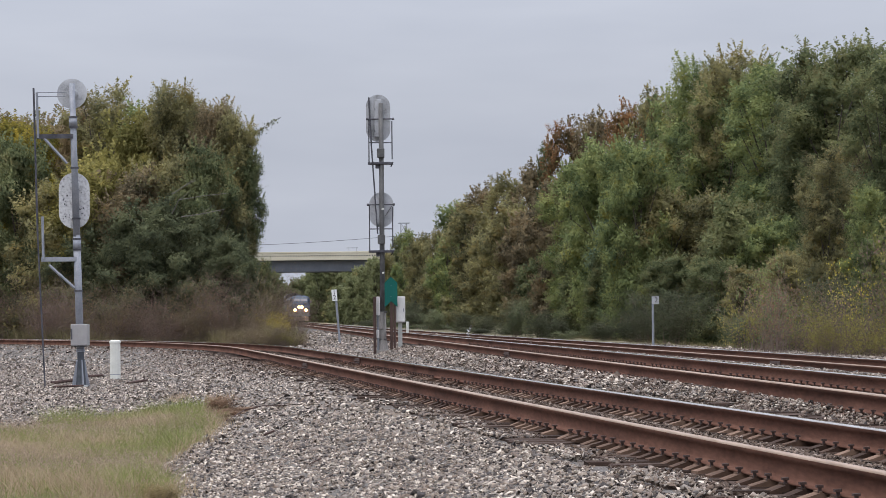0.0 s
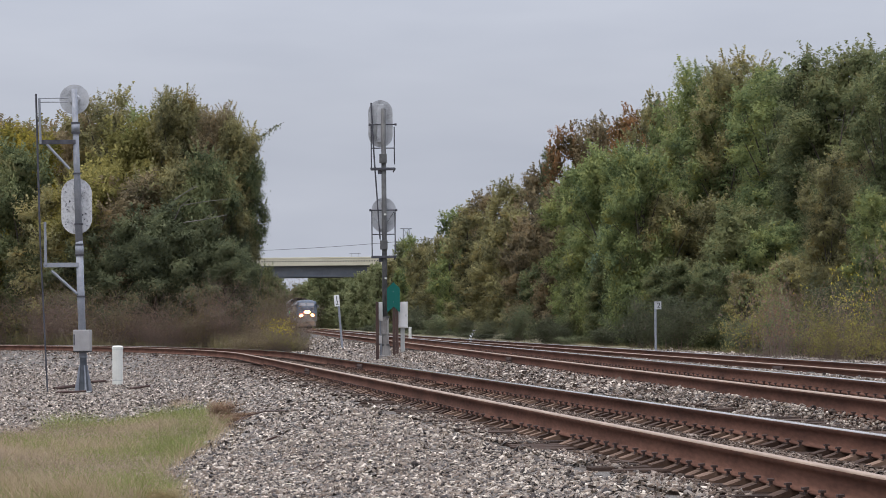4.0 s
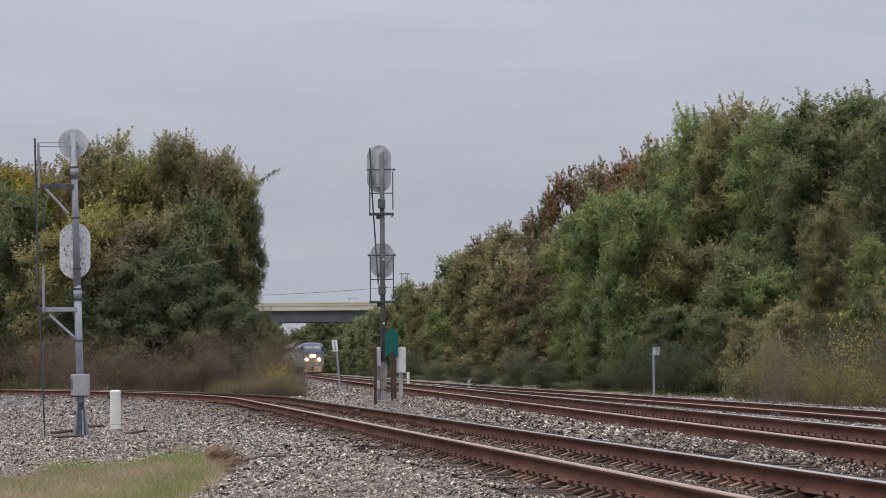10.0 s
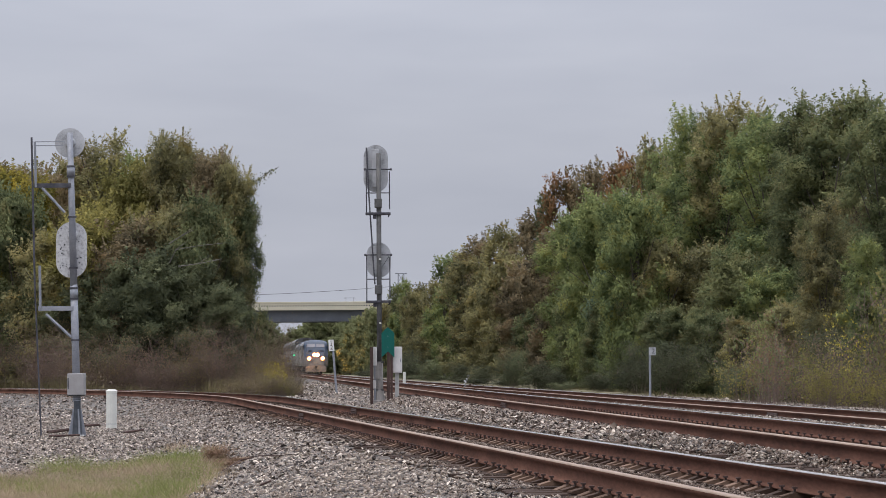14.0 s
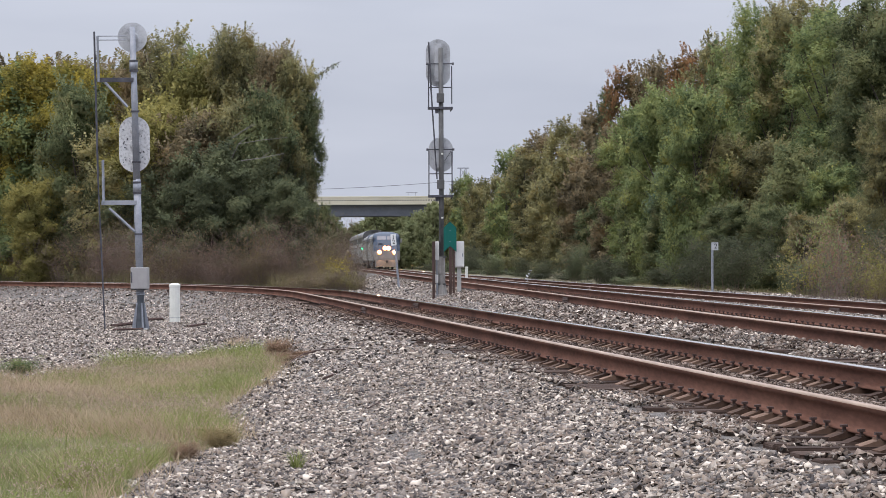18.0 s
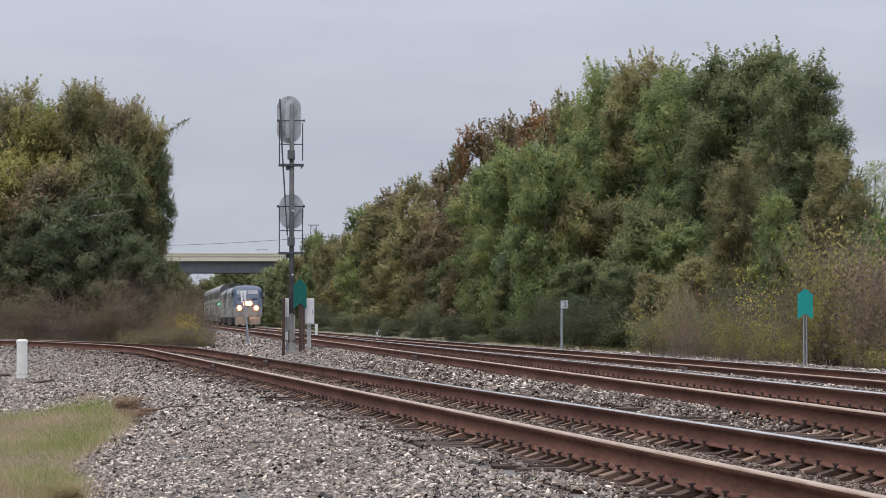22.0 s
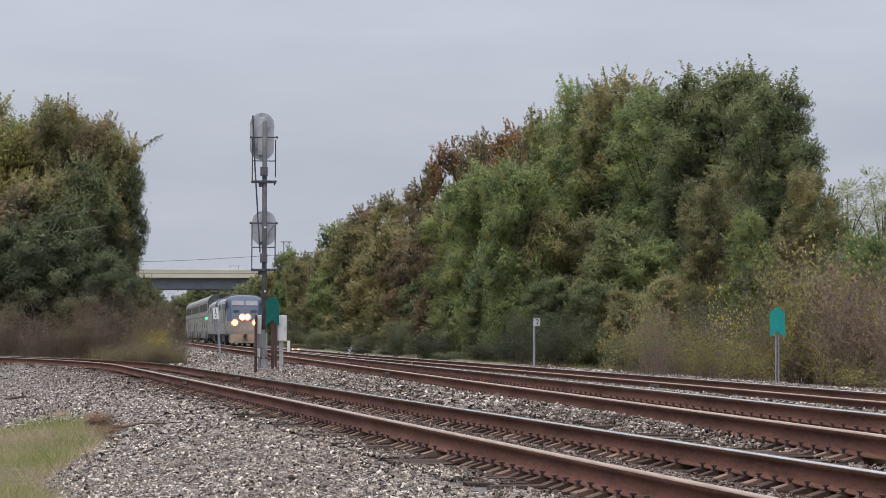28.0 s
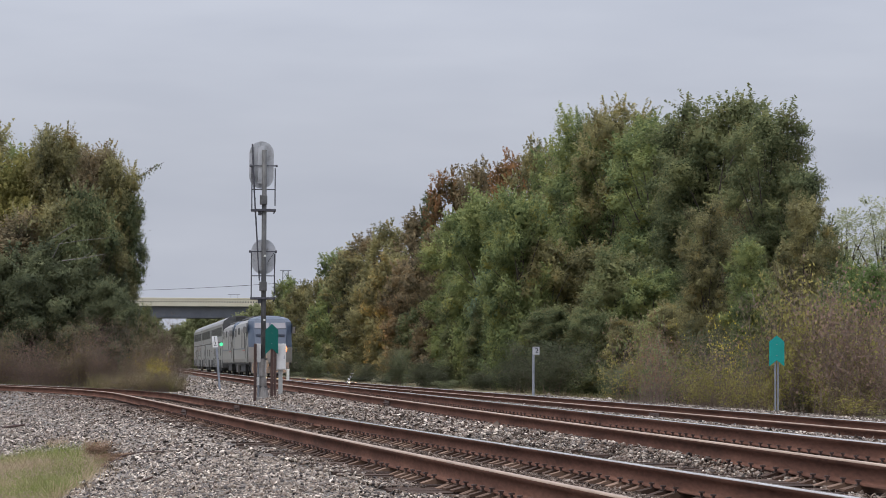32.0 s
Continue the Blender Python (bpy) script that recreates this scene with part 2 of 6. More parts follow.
def leaf_material(name, colours, accent):
    """Foliage: tone by tree, by clump and by leaf, with patches that have begun to turn."""
    m = bpy.data.materials.new(name)
    m.use_nodes = True
    n, l = m.node_tree.nodes, m.node_tree.links
    bsdf = n["Principled BSDF"]
    co, info, geo = n.new("ShaderNodeTexCoord"), n.new("ShaderNodeObjectInfo"), n.new("ShaderNodeNewGeometry")

    def mathn(op, *args):
        k = n.new("ShaderNodeMath")
        k.operation = op
        for i, v in enumerate(args):
            if isinstance(v, (int, float)):
                k.inputs[i].default_value = v
            else:
                l.new(v, k.inputs[i])
        return k.outputs[0]

    shift = n.new("ShaderNodeVectorMath")
    shift.operation = "ADD"
    l.new(co.outputs["Object"], shift.inputs[0])
    l.new(mathn("MULTIPLY", info.outputs["Random"], 60.0), shift.inputs[1])

    def tex(scale, detail):
        k = n.new("ShaderNodeTexNoise")
        k.inputs["Scale"].default_value, k.inputs["Detail"].default_value = scale, detail
        l.new(shift.outputs[0], k.inputs["Vector"])
        return mathn("SUBTRACT", k.outputs["Fac"], 0.5)

    tone = mathn("ADD", 0.47, mathn("MULTIPLY", tex(0.6, 2.0), 1.1))
    tone = mathn("ADD", tone, mathn("MULTIPLY", tex(2.6, 2.0), 0.9))
    tone = mathn("ADD", tone, mathn("MULTIPLY", mathn("SUBTRACT", geo.outputs["Random Per Island"], 0.5), 0.3))
    tone = mathn("ADD", tone, mathn("MULTIPLY", mathn("SUBTRACT", info.outputs["Random"], 0.5), 0.16))
    ramp = n.new("ShaderNodeValToRGB")
    e = ramp.color_ramp.elements
    for i, c in enumerate(colours):
        p = 0.12 + 0.76 * i / max(1, len(colours) - 1)
        if i < 2:
            e[i].position, e[i].color = p, (*c, 1)
        else:
            e.new(p).color = (*c, 1)
    l.new(tone, ramp.inputs[0])
    colour = ramp.outputs[0]
    if accent:
        turn = n.new("ShaderNodeMapRange")
        turn.inputs["From Min"].default_value, turn.inputs["From Max"].default_value, turn.inputs["To Max"].default_value = 0.06, 0.2, 0.75
        l.new(mathn("ADD", tex(1.15, 3.0), mathn("MULTIPLY", mathn("SUBTRACT", geo.outputs["Random Per Island"], 0.5), 0.14)), turn.inputs["Value"])
        mix = n.new("ShaderNodeMix")
        mix.data_type = "RGBA"
        l.new(turn.outputs[0], mix.inputs[0])
        l.new(colour, mix.inputs[6])
        mix.inputs[7].default_value = (*accent, 1)
        colour = mix.outputs[2]
    l.new(colour, bsdf.inputs["Base Color"])
    bsdf.inputs["Roughness"].default_value, bsdf.inputs["Specular IOR Level"].default_value = 0.8, 0.12
    tr, mx = n.new("ShaderNodeBsdfTranslucent"), n.new("ShaderNodeMixShader")
    l.new(colour, tr.inputs[0])
    mx.inputs[0].default_value = 0.48
    l.new(bsdf.outputs[0], mx.inputs[1])
    l.new(tr.outputs[0], mx.inputs[2])
    l.new(mx.outputs[0], n["Material Output"].inputs[0])
    return m


M_LEAF = {k: leaf_material(k + "_leaves", v, ACCENT.get(k)) for k, v in LEAF.items()}
M_GRASS = material("green_grass", [(0.123, 0.16, 0.0464), (0.222, 0.247, 0.0804), (0.34, 0.34, 0.139)], 0.5, 0.8, island=0.4, translucent=0.3, gloss=0.15)
M_LAWN = material("low_green_grass", [(0.144, 0.167, 0.067), (0.239, 0.258, 0.109), (0.356, 0.339, 0.17)], 0.8, 0.8, island=0.4, translucent=0.3, gloss=0.15)
M_DRYGRASS = material("dry_grass", [(0.259, 0.21, 0.115), (0.366, 0.286, 0.178), (0.464, 0.356, 0.246), (0.432, 0.312, 0.235)], 0.5, 0.8, island=0.4, translucent=0.3, gloss=0.15)
M_SEED = material("pinkish_seed_heads", [(0.246, 0.184, 0.133), (0.358, 0.272, 0.205), (0.45, 0.348, 0.276)], 0.5, 0.85, island=0.4, translucent=0.3, gloss=0.1)
M_VERGE = material("verge_weeds", [(0.085, 0.093, 0.034), (0.170, 0.145, 0.068), (0.272, 0.221, 0.119)], 0.6, 0.85, island=0.5, translucent=0.2)
M_SILVER = material("silver_train_paint", [(0.203, 0.198, 0.188), (0.274, 0.265, 0.25)], 1.5, 0.4, metal=0.25, fine=0.3)
M_STAINLESS = material("fluted_stainless_steel", [(0.196, 0.193, 0.19), (0.274, 0.269, 0.262)], 1.2, 0.4, metal=0.4, fine=0.3)
M_BLUE = material("slate_blue_train_paint", [(0.0446, 0.0644, 0.0989), (0.0586, 0.0803, 0.118)], 1.5, 0.4, fine=0.3)
M_UNDER = material("grimy_underframe_and_shade", [(0.018, 0.018, 0.018), (0.05, 0.047, 0.043)], 4, 0.85)
M_ROOF = material("dark_train_roof", [(0.05, 0.05, 0.052), (0.09, 0.09, 0.09)], 3, 0.7)
M_PANE = material("dark_window_glass", [(0.010, 0.011, 0.013), (0.018, 0.019, 0.022)], 1, 0.35, gloss=0.08)
# pilot grey, darkened in its colour for the shade under the nose
M_PILOT = material("shade_darkened_pilot_grey", [(0.07, 0.066, 0.062), (0.125, 0.118, 0.11)], 2.5, 0.65, fine=0.4)
# the sky's reflection in the glass, given as a pale base colour
M_SCREEN = material("glass_with_painted_reflection", [(0.178, 0.174, 0.191), (0.23, 0.225, 0.242)], 1, 0.12)
M_RED = material("red_stripe", [(0.30, 0.035, 0.03), (0.36, 0.05, 0.04)], 2, 0.45)
M_LAMP = material("burning_headlight", [(1.0, 0.50, 0.17)], 1, 0.4, emit=2200)
# emission that stands for the orange glare around each burning bulb
M_GLARE = material("orange_lamp_glare", [(1.0, 0.25, 0.045)], 1, 0.4, emit=1.6)
M_GREENLAMP = material("green_marker_lamp", [(0.0, 0.75, 0.28)], 1, 0.4, emit=0.9)
M_GIRDER = material("blue_grey_girder", [(0.10, 0.11, 0.13), (0.15, 0.16, 0.185)], 0.6, 0.7, fine=0.3)
M_PARAPET = material("cream_bridge_parapet", [(0.50, 0.46, 0.35), (0.62, 0.58, 0.46)], 0.5, 0.85, fine=0.3)


# ---- building helpers ----
def from_arrays(name, verts, faces, mat, smooth=False):
    """A mesh from numpy arrays of vertices and of equal-sized faces."""
    verts, faces = np.asarray(verts, np.float32), np.asarray(faces, np.int32)
    k = faces.shape[1]
    me = bpy.data.meshes.new(name)
    me.vertices.add(len(verts))
    me.vertices.foreach_set("co", verts.ravel())
    me.loops.add(faces.size)
    me.loops.foreach_set("vertex_index", faces.ravel())
    me.polygons.add(len(faces))
    me.polygons.foreach_set("loop_start", np.arange(0, faces.size, k, dtype=np.int32))
    me.update(calc_edges=True)
    me.validate()
    if mat:
        me.materials.append(mat)
    if smooth:
        me.polygons.foreach_set("use_smooth", np.ones(len(faces), bool))
    return me


def part(name, bm, mat, parent, label="", smooth=False):
    """One mesh object under a thing or a part."""
    me = bpy.data.meshes.new(name)
    bmesh.ops.recalc_face_normals(bm, faces=bm.faces)
    bm.to_mesh(me)
    bm.free()
    me.materials.append(mat)
    if smooth:
        for p in me.polygons:
            p.use_smooth = len(p.vertices) == 4
    ob = new(name, me)
    ob.parent = parent
    return tagged(ob, label)


def thing(name, m, label, category, group="", kind=""):
    ob = new(name)
    ob.matrix_basis = m
    return tagged(ob, label, category, group, kind)


def box(bm, x0, x1, y0, y1, z0, z1, bevel=0.0):
    r = bmesh.ops.create_cube(bm, size=1)
    bmesh.ops.scale(bm, vec=(x1 - x0, y1 - y0, z1 - z0), verts=r["verts"])
    bmesh.ops.translate(bm, vec=((x0 + x1) / 2, (y0 + y1) / 2, (z0 + z1) / 2), verts=r["verts"])
    if bevel:
        es = list({e for v in r["verts"] for e in v.link_edges})
        bmesh.ops.bevel(bm, geom=es, offset=bevel, segments=2, affect="EDGES", profile=0.6)
    return bm


def tube(bm, a, b, r0, r1=None, n=10):
    """A round bar from a to b."""
    a, b = Vector(a), Vector(b)
    r = bmesh.ops.create_cone(bm, cap_ends=True, segments=n, radius1=r0, radius2=r0 if r1 is None else r1, depth=(b - a).length)
    q = Vector((0, 0, 1)).rotation_difference(b - a).to_matrix().to_4x4()
    bmesh.ops.transform(bm, matrix=Matrix.Translation((a + b) / 2) @ q, verts=r["verts"])
    return bm


def outline(bm, pts, y0, y1):
    """A flat plate in the xz plane, from y0 to y1, from its outline."""
    lo = [bm.verts.new((x, y0, z)) for x, z in pts]
    hi = [bm.verts.new((x, y1, z)) for x, z in pts]
    bm.faces.new(lo)
    bm.faces.new(hi[::-1])
    for i in range(len(pts)):
        j = (i + 1) % len(pts)
        bm.faces.new((lo[i], hi[i], hi[j], lo[j]))
    return bm


def stadium(cx, cz, w, h, n=14):
    """Outline of an upright rounded target, w wide and h high."""
    r = w / 2
    k = max(0.0, h / 2 - r)
    pts = [(cx + r * math.cos(a), cz + k + r * math.sin(a)) for a in np.linspace(0, math.pi, n)]
    pts += [(cx + r * math.cos(a), cz - k + r * math.sin(a)) for a in np.linspace(math.pi, 2 * math.pi, n)]
    if k < 1e-6:
        pts = pts[:n] + pts[n + 1:-1]
    return pts


B = bmesh.new

# ---- the lines of the three tracks ----
EYE = 1.6
LINE_2 = (6.26, -0.0815)
LINE_3 = (10.9, -0.0825)


def rail_z(track, y):
    """Height of the rail heads along a track."""
    if track == 1:
        return 0.742
    if track == 2:
        return 0.887
    return float(np.interp(y, (0, 48, 86, 121, 155, 200), (0.74, 0.73, 0.70, 0.65, 0.63, 0.60)))


def line_1():
    """Centre line of the branch: straight, then a curve to the west."""
    pts = [(5.03 - 0.137 * y, float(y)) for y in range(-40, 75, 1)]
    x, y = pts[-1]
    a = math.atan(0.137)
    for i in range(160):
        a += 1.0 / 103.0 if i < 90 else 0.0
        x, y = x - math.sin(a), y + math.cos(a)
        pts.append((x, y))
    return pts


def straight(line, y0, y1, step):
    return [(line[0] + line[1] * y, float(y)) for y in np.arange(y0, y1, step)]


PTS_1, PTS_2, PTS_3 = line_1(), straight(LINE_2, -40, 1000, 4.0), straight(LINE_3, -40, 1000, 4.0)
A1 = np.array(PTS_1)


def off_1(x, y):
    """Distance from the branch's centre line."""
    out = np.full(np.shape(x), 1e9)
    for i in range(0, len(A1) - 4, 4):
        p, q = A1[i], A1[i + 4]
        d = q - p
        t = np.clip(((x - p[0]) * d[0] + (y - p[1]) * d[1]) / (d @ d), 0, 1)
        out = np.minimum(out, np.hypot(x - p[0] - t * d[0], y - p[1] - t * d[1]))
    return out


def rough(x, y, s, seed):
    """Cheap smooth noise on arrays, about -1 to 1."""
    return (np.sin(x * s + seed) * np.cos(y * s * 1.3 + 2 * seed) + 0.6 * np.sin(x * s * 2.7 + y * s * 1.9 + seed * 3)
            + 0.4 * np.cos(x * s * 4.9 - y * s * 5.3 + seed)) / 2.0


def ground_z(x, y):
    """The ground: low in the west and before the camera, raised under the tracks."""
    x, y = np.asarray(x, float), np.asarray(y, float)
    s1, s2, s3 = off_1(x, y), np.abs(x - LINE_2[0] - LINE_2[1] * y), np.abs(x - LINE_3[0] - LINE_3[1] * y)
    z3 = np.interp(y, (0, 48, 86, 121, 155, 200), (0.74, 0.73, 0.70, 0.65, 0.63, 0.60))
    mid = (x > 5.03 - 0.137 * y)
    base = np.where(mid & (x < LINE_3[0] + LINE_3[1] * y), np.interp(y, (40, 80, 160), (0.5, 0.45, 0.3)), np.where(mid, np.where(x - LINE_3[0] - LINE_3[1] * y < 5.2, 0.46, 0.3), 0.0))
    base = np.where(mid & (x > LINE_2[0] + LINE_2[1] * y) & (x < LINE_3[0] + LINE_3[1] * y), z3 - 0.11, base)
    base = np.where(~mid, np.interp(s1, (3, 4.6), (0.12, 0.0)), base)
    bed_2 = 0.887 - 0.21 - np.maximum(0, s2 - 1.5) * 0.3
    bed_2 = np.where(s1 < 1.7, np.minimum(bed_2, 0.502 + np.maximum(0, s1 - 1.15) * 0.3), bed_2)
    bed = np.maximum.reduce([0.742 - 0.24 - np.maximum(0, s1 - 1.55) * 0.27, bed_2,
                             z3 - 0.21 - np.maximum(0, s3 - 1.5) * 0.17])
    return np.maximum(bed, base) + 0.018 * rough(x, y, 2.1, 1.0) * (np.minimum(s1, s2) > 1.5)


GRASS_EDGE_Y = (10, 18.2, 21.2, 22.3, 23.4, 26.2, 28.4, 31.7, 35.6, 41.5, 46, 48)
GRASS_EDGE_X = (-2.9, -2.73, -2.8, -2.62, -2.4, -2.8, -3.15, -3.13, -3.15, -3.7, -4.1, -5.0)


def in_grass(x, y):
    """The patch of long grass west of the branch."""
    edge = np.interp(y, GRASS_EDGE_Y, GRASS_EDGE_X) + 0.07 * rough(x, y, 1.9, 4.0) + 0.05 * rough(x, y, 5.0, 2.0)
    far = np.interp(x, (-12, -7.2, -6.5, -6.2, -5.5, -4.3, -3.6), (33, 35, 36.5, 40.5, 44, 45.2, 41.5)) + 0.5 * rough(x, y, 1.1, 2.0)
    return (x < edge) & (y < far)


def beyond_branch(x, y, s1):
    """Past the far shoulder of the branch curve."""
    return (x < np.minimum(-6.4, LINE_2[0] + LINE_2[1] * y - 3.8)) & (s1 > 3.2) & (y > np.interp(-x, -A1[100:, 0], A1[100:, 1]))


# ---- ground ----
def ground():
    xs = np.concatenate([np.linspace(-3000, -140, 12)[:-1], np.linspace(-140, -22, 30)[:-1], np.linspace(-22, 20, 190), np.linspace(20, 140, 30)[1:], np.linspace(140, 3000, 12)[1:]])
    ys = np.concatenate([np.linspace(-2000, -20, 12)[:-1], np.linspace(-20, 10, 61)[:-1], np.linspace(10, 60, 170)[:-1], np.linspace(60, 140, 130)[:-1], np.linspace(140, 420, 70)[:-1], np.linspace(420, 4000, 30)])
    gx, gy = np.meshgrid(xs, ys)
    gz = ground_z(gx, gy)
    n = len(xs)
    i = (np.arange(len(ys) - 1)[:, None] * n + np.arange(n - 1)[None]).ravel()
    faces = np.stack([i, i + 1, i + n + 1, i + n], 1)
    me = from_arrays("ground", np.stack([gx.ravel(), gy.ravel(), gz.ravel()], 1), faces, M_BALLAST, True)
    me.materials.append(M_SOIL)
    me.materials.append(M_FINES)
    cx, cy = gx.ravel()[faces].mean(1), gy.ravel()[faces].mean(1)
    s1 = off_1(cx, cy)
    s3 = cx - LINE_3[0] - LINE_3[1] * cy
    soil = in_grass(cx, cy) | (s3 > np.interp(cy, (60, 90, 112), (5.8, 4.6, 2.9))) | beyond_branch(cx, cy, s1) | (cx < -16) & (cy < 60) | (cy < 5) & (cx < 5.03 - 0.137 * cy) & (s1 > 3.0)
    soil |= (cy > 104) & (cx < LINE_2[0] + LINE_2[1] * cy - 4.2) & ((cx > -9) | beyond_branch(cx, cy, s1))
    fines = (s1 < 1.36 + 0.1 * rough(cx, cy, 3.0, 2.0)) & (cy < 85)
    me.polygons.foreach_set("material_index", np.where(fines, 2, soil).astype(np.int32))
    tagged(new("ground", me), "grey crushed-stone ballast with soil and turf beyond", "ground", kind="structure")


ground()


# ---- tracks ----
HEAD = [(-0.034, 0.0), (0.034, 0.0), (0.036, -0.012), (0.033, -0.038), (0.010, -0.05), (0.009, -0.135), (0.03, -0.152), (0.07, -0.16),
        (0.07, -0.172), (-0.07, -0.172), (-0.07, -0.16), (-0.03, -0.152), (-0.009, -0.135), (-0.010, -0.05), (-0.033, -0.038), (-0.036, -0.012)]


def rail(pts, track, side, top, parent):
    """One rail, swept along the line at half a gauge to the side."""
    v, f, mi = [], [], []
    k = len(HEAD)
    for i, (x, y) in enumerate(pts):
        p, q = pts[max(0, i - 1)], pts[min(len(pts) - 1, i + 1)]
        d = Vector((q[0] - p[0], q[1] - p[1])).normalized()
        nx, ny = d.y, -d.x
        z = rail_z(track, y)
        for a, b in HEAD:
            o = side * 0.7525 + a
            v.append((x + nx * o, y + ny * o, z + b))
        if i:
            for j in range(k):
                f.append(((i - 1) * k + j, (i - 1) * k + (j + 1) % k, i * k + (j + 1) % k, i * k + j))
                mi.append(1 if j in (0, 1, 15) else 0)
    me = from_arrays("rail", v, f, M_RUST)
    me.materials.append(top)
    me.polygons.foreach_set("material_index", np.array(mi, np.int32))
    bm = bmesh.new()
    bm.from_mesh(me)
    bmesh.ops.recalc_face_normals(bm, faces=bm.faces)
    bm.to_mesh(me)
    bm.free()
    ob = new("rail", me)
    ob.parent = parent
    return ob


track_1 = thing("railway_track", pose(0, 0, 0), "rusty branch railway track curving away on wooden ties", "railway track", "railway tracks", "structure")
track_2 = thing("railway_track", pose(0, 0, 0), "straight main railway track on wooden ties in grey ballast", "railway track", "railway tracks", "structure")
track_3 = thing("railway_track", pose(0, 0, 0), "straight far railway track on which the train runs", "railway track", "railway tracks", "structure")
rail(PTS_1, 1, -1, M_RAILTAN, track_1)
rail(PTS_1, 1, 1, M_RAILTOP, track_1)
rail(PTS_2, 2, -1, M_RAILTAN, track_2)
rail(PTS_2, 2, 1, M_RAILTOP, track_2)
rail(PTS_3, 3, -1, M_RAILTAN, track_3)
rail(PTS_3, 3, 1, M_RAILTOP, track_3)


def tie_mesh():
    bm = B()
    box(bm, -1.3, 1.3, -0.105, 0.105, -0.18, 0.0, 0.012)
    for v in bm.verts:
        v.co += Vector((random.uniform(-0.01, 0.01), random.uniform(-0.006, 0.006), random.uniform(-0.004, 0.004)))
    me = bpy.data.meshes.new("tie")
    bm.to_mesh(me)
    bm.free()
    me.materials.append(M_TIE)
    return me


def plate_mesh():
    """A tie plate with its shoulders and four spikes."""
    bm = B()
    outline(bm, [(-0.195, -0.03), (0.195, -0.03), (0.195, -0.014), (0.095, 0.016), (-0.095, 0.016), (-0.195, -0.014)], -0.066, 0.066)
    box(bm, -0.095, -0.078, -0.066, 0.066, 0.016, 0.026)
    box(bm, 0.078, 0.095, -0.066, 0.066, 0.016, 0.026)
    n = len(bm.faces)
    for x in (-0.088, 0.088):
        for y in ((-0.04,) if x < 0 else (-0.05, 0.05)):
            box(bm, x - 0.009, x + 0.009, y - 0.009, y + 0.009, 0.016, 0.052)
            box(bm, x - 0.021, x + 0.019, y - 0.016, y + 0.016, 0.048, 0.063)
    bm.faces.ensure_lookup_table()
    for f in bm.faces[n:]:
        f.material_index = 1
    me = bpy.data.meshes.new("tie_plate")
    bmesh.ops.recalc_face_normals(bm, faces=bm.faces)
    bm.to_mesh(me)
    bm.free()
    me.materials.append(M_PLATE)
    me.materials.append(M_SPIKE)
    return me


TIES, PLATE = [tie_mesh() for _ in range(4)], plate_mesh()


def along(pts, s0, s1, step):
    """Points and headings at even steps along a line."""
    out, acc, nxt = [], 0.0, s0
    for p, q in zip(pts, pts[1:]):
        d = math.hypot(q[0] - p[0], q[1] - p[1])
        while acc + d > nxt and nxt < s1:
            t = (nxt - acc) / d
            out.append((p[0] + (q[0] - p[0]) * t, p[1] + (q[1] - p[1]) * t, math.atan2(q[1] - p[1], q[0] - p[0]) - math.pi / 2))
            nxt += step
        acc += d
    return out


def lay_ties(parent, pts, track, s0, s1, plates, step):
    for x, y, a in along(pts, s0, s1, step):
        z = rail_z(track, y) - 0.207 + random.uniform(-0.016, 0.004)
        tie = new("tie", random.choice(TIES))
        tie.matrix_basis = Matrix.Translation((x, y, z)) @ Matrix.Rotation(a + random.uniform(-0.05, 0.05), 4, "Z") @ Matrix.Translation((random.uniform(-0.12, 0.12), 0, 0))
        tie.parent = parent
        if y < plates:
            for s in (-1, 1):
                if random.random() < 0.05:
                    continue
                pl = new("tie_plate", PLATE)
                pl.matrix_basis = tie.matrix_basis.inverted() @ Matrix.Translation((x, y, rail_z(track, y) - 0.191)) @ Matrix.Rotation(a, 4, "Z") @ Matrix.Translation((s * 0.7525, random.uniform(-0.03, 0.03), 0)) @ Matrix.Rotation(random.uniform(-0.1, 0.1), 4, "Z") @ Matrix.Rotation(random.uniform(-0.05, 0.05), 4, "Y")
                pl.parent = tie


lay_ties(track_1, PTS_1, 1, 36.0, 125.0, 64, 0.38)
lay_ties(track_2, PTS_2, 2, 60.0, 150.0, 80, 0.42)
lay_ties(track_3, PTS_3, 3, 86.0, 150.0, 10, 0.5)


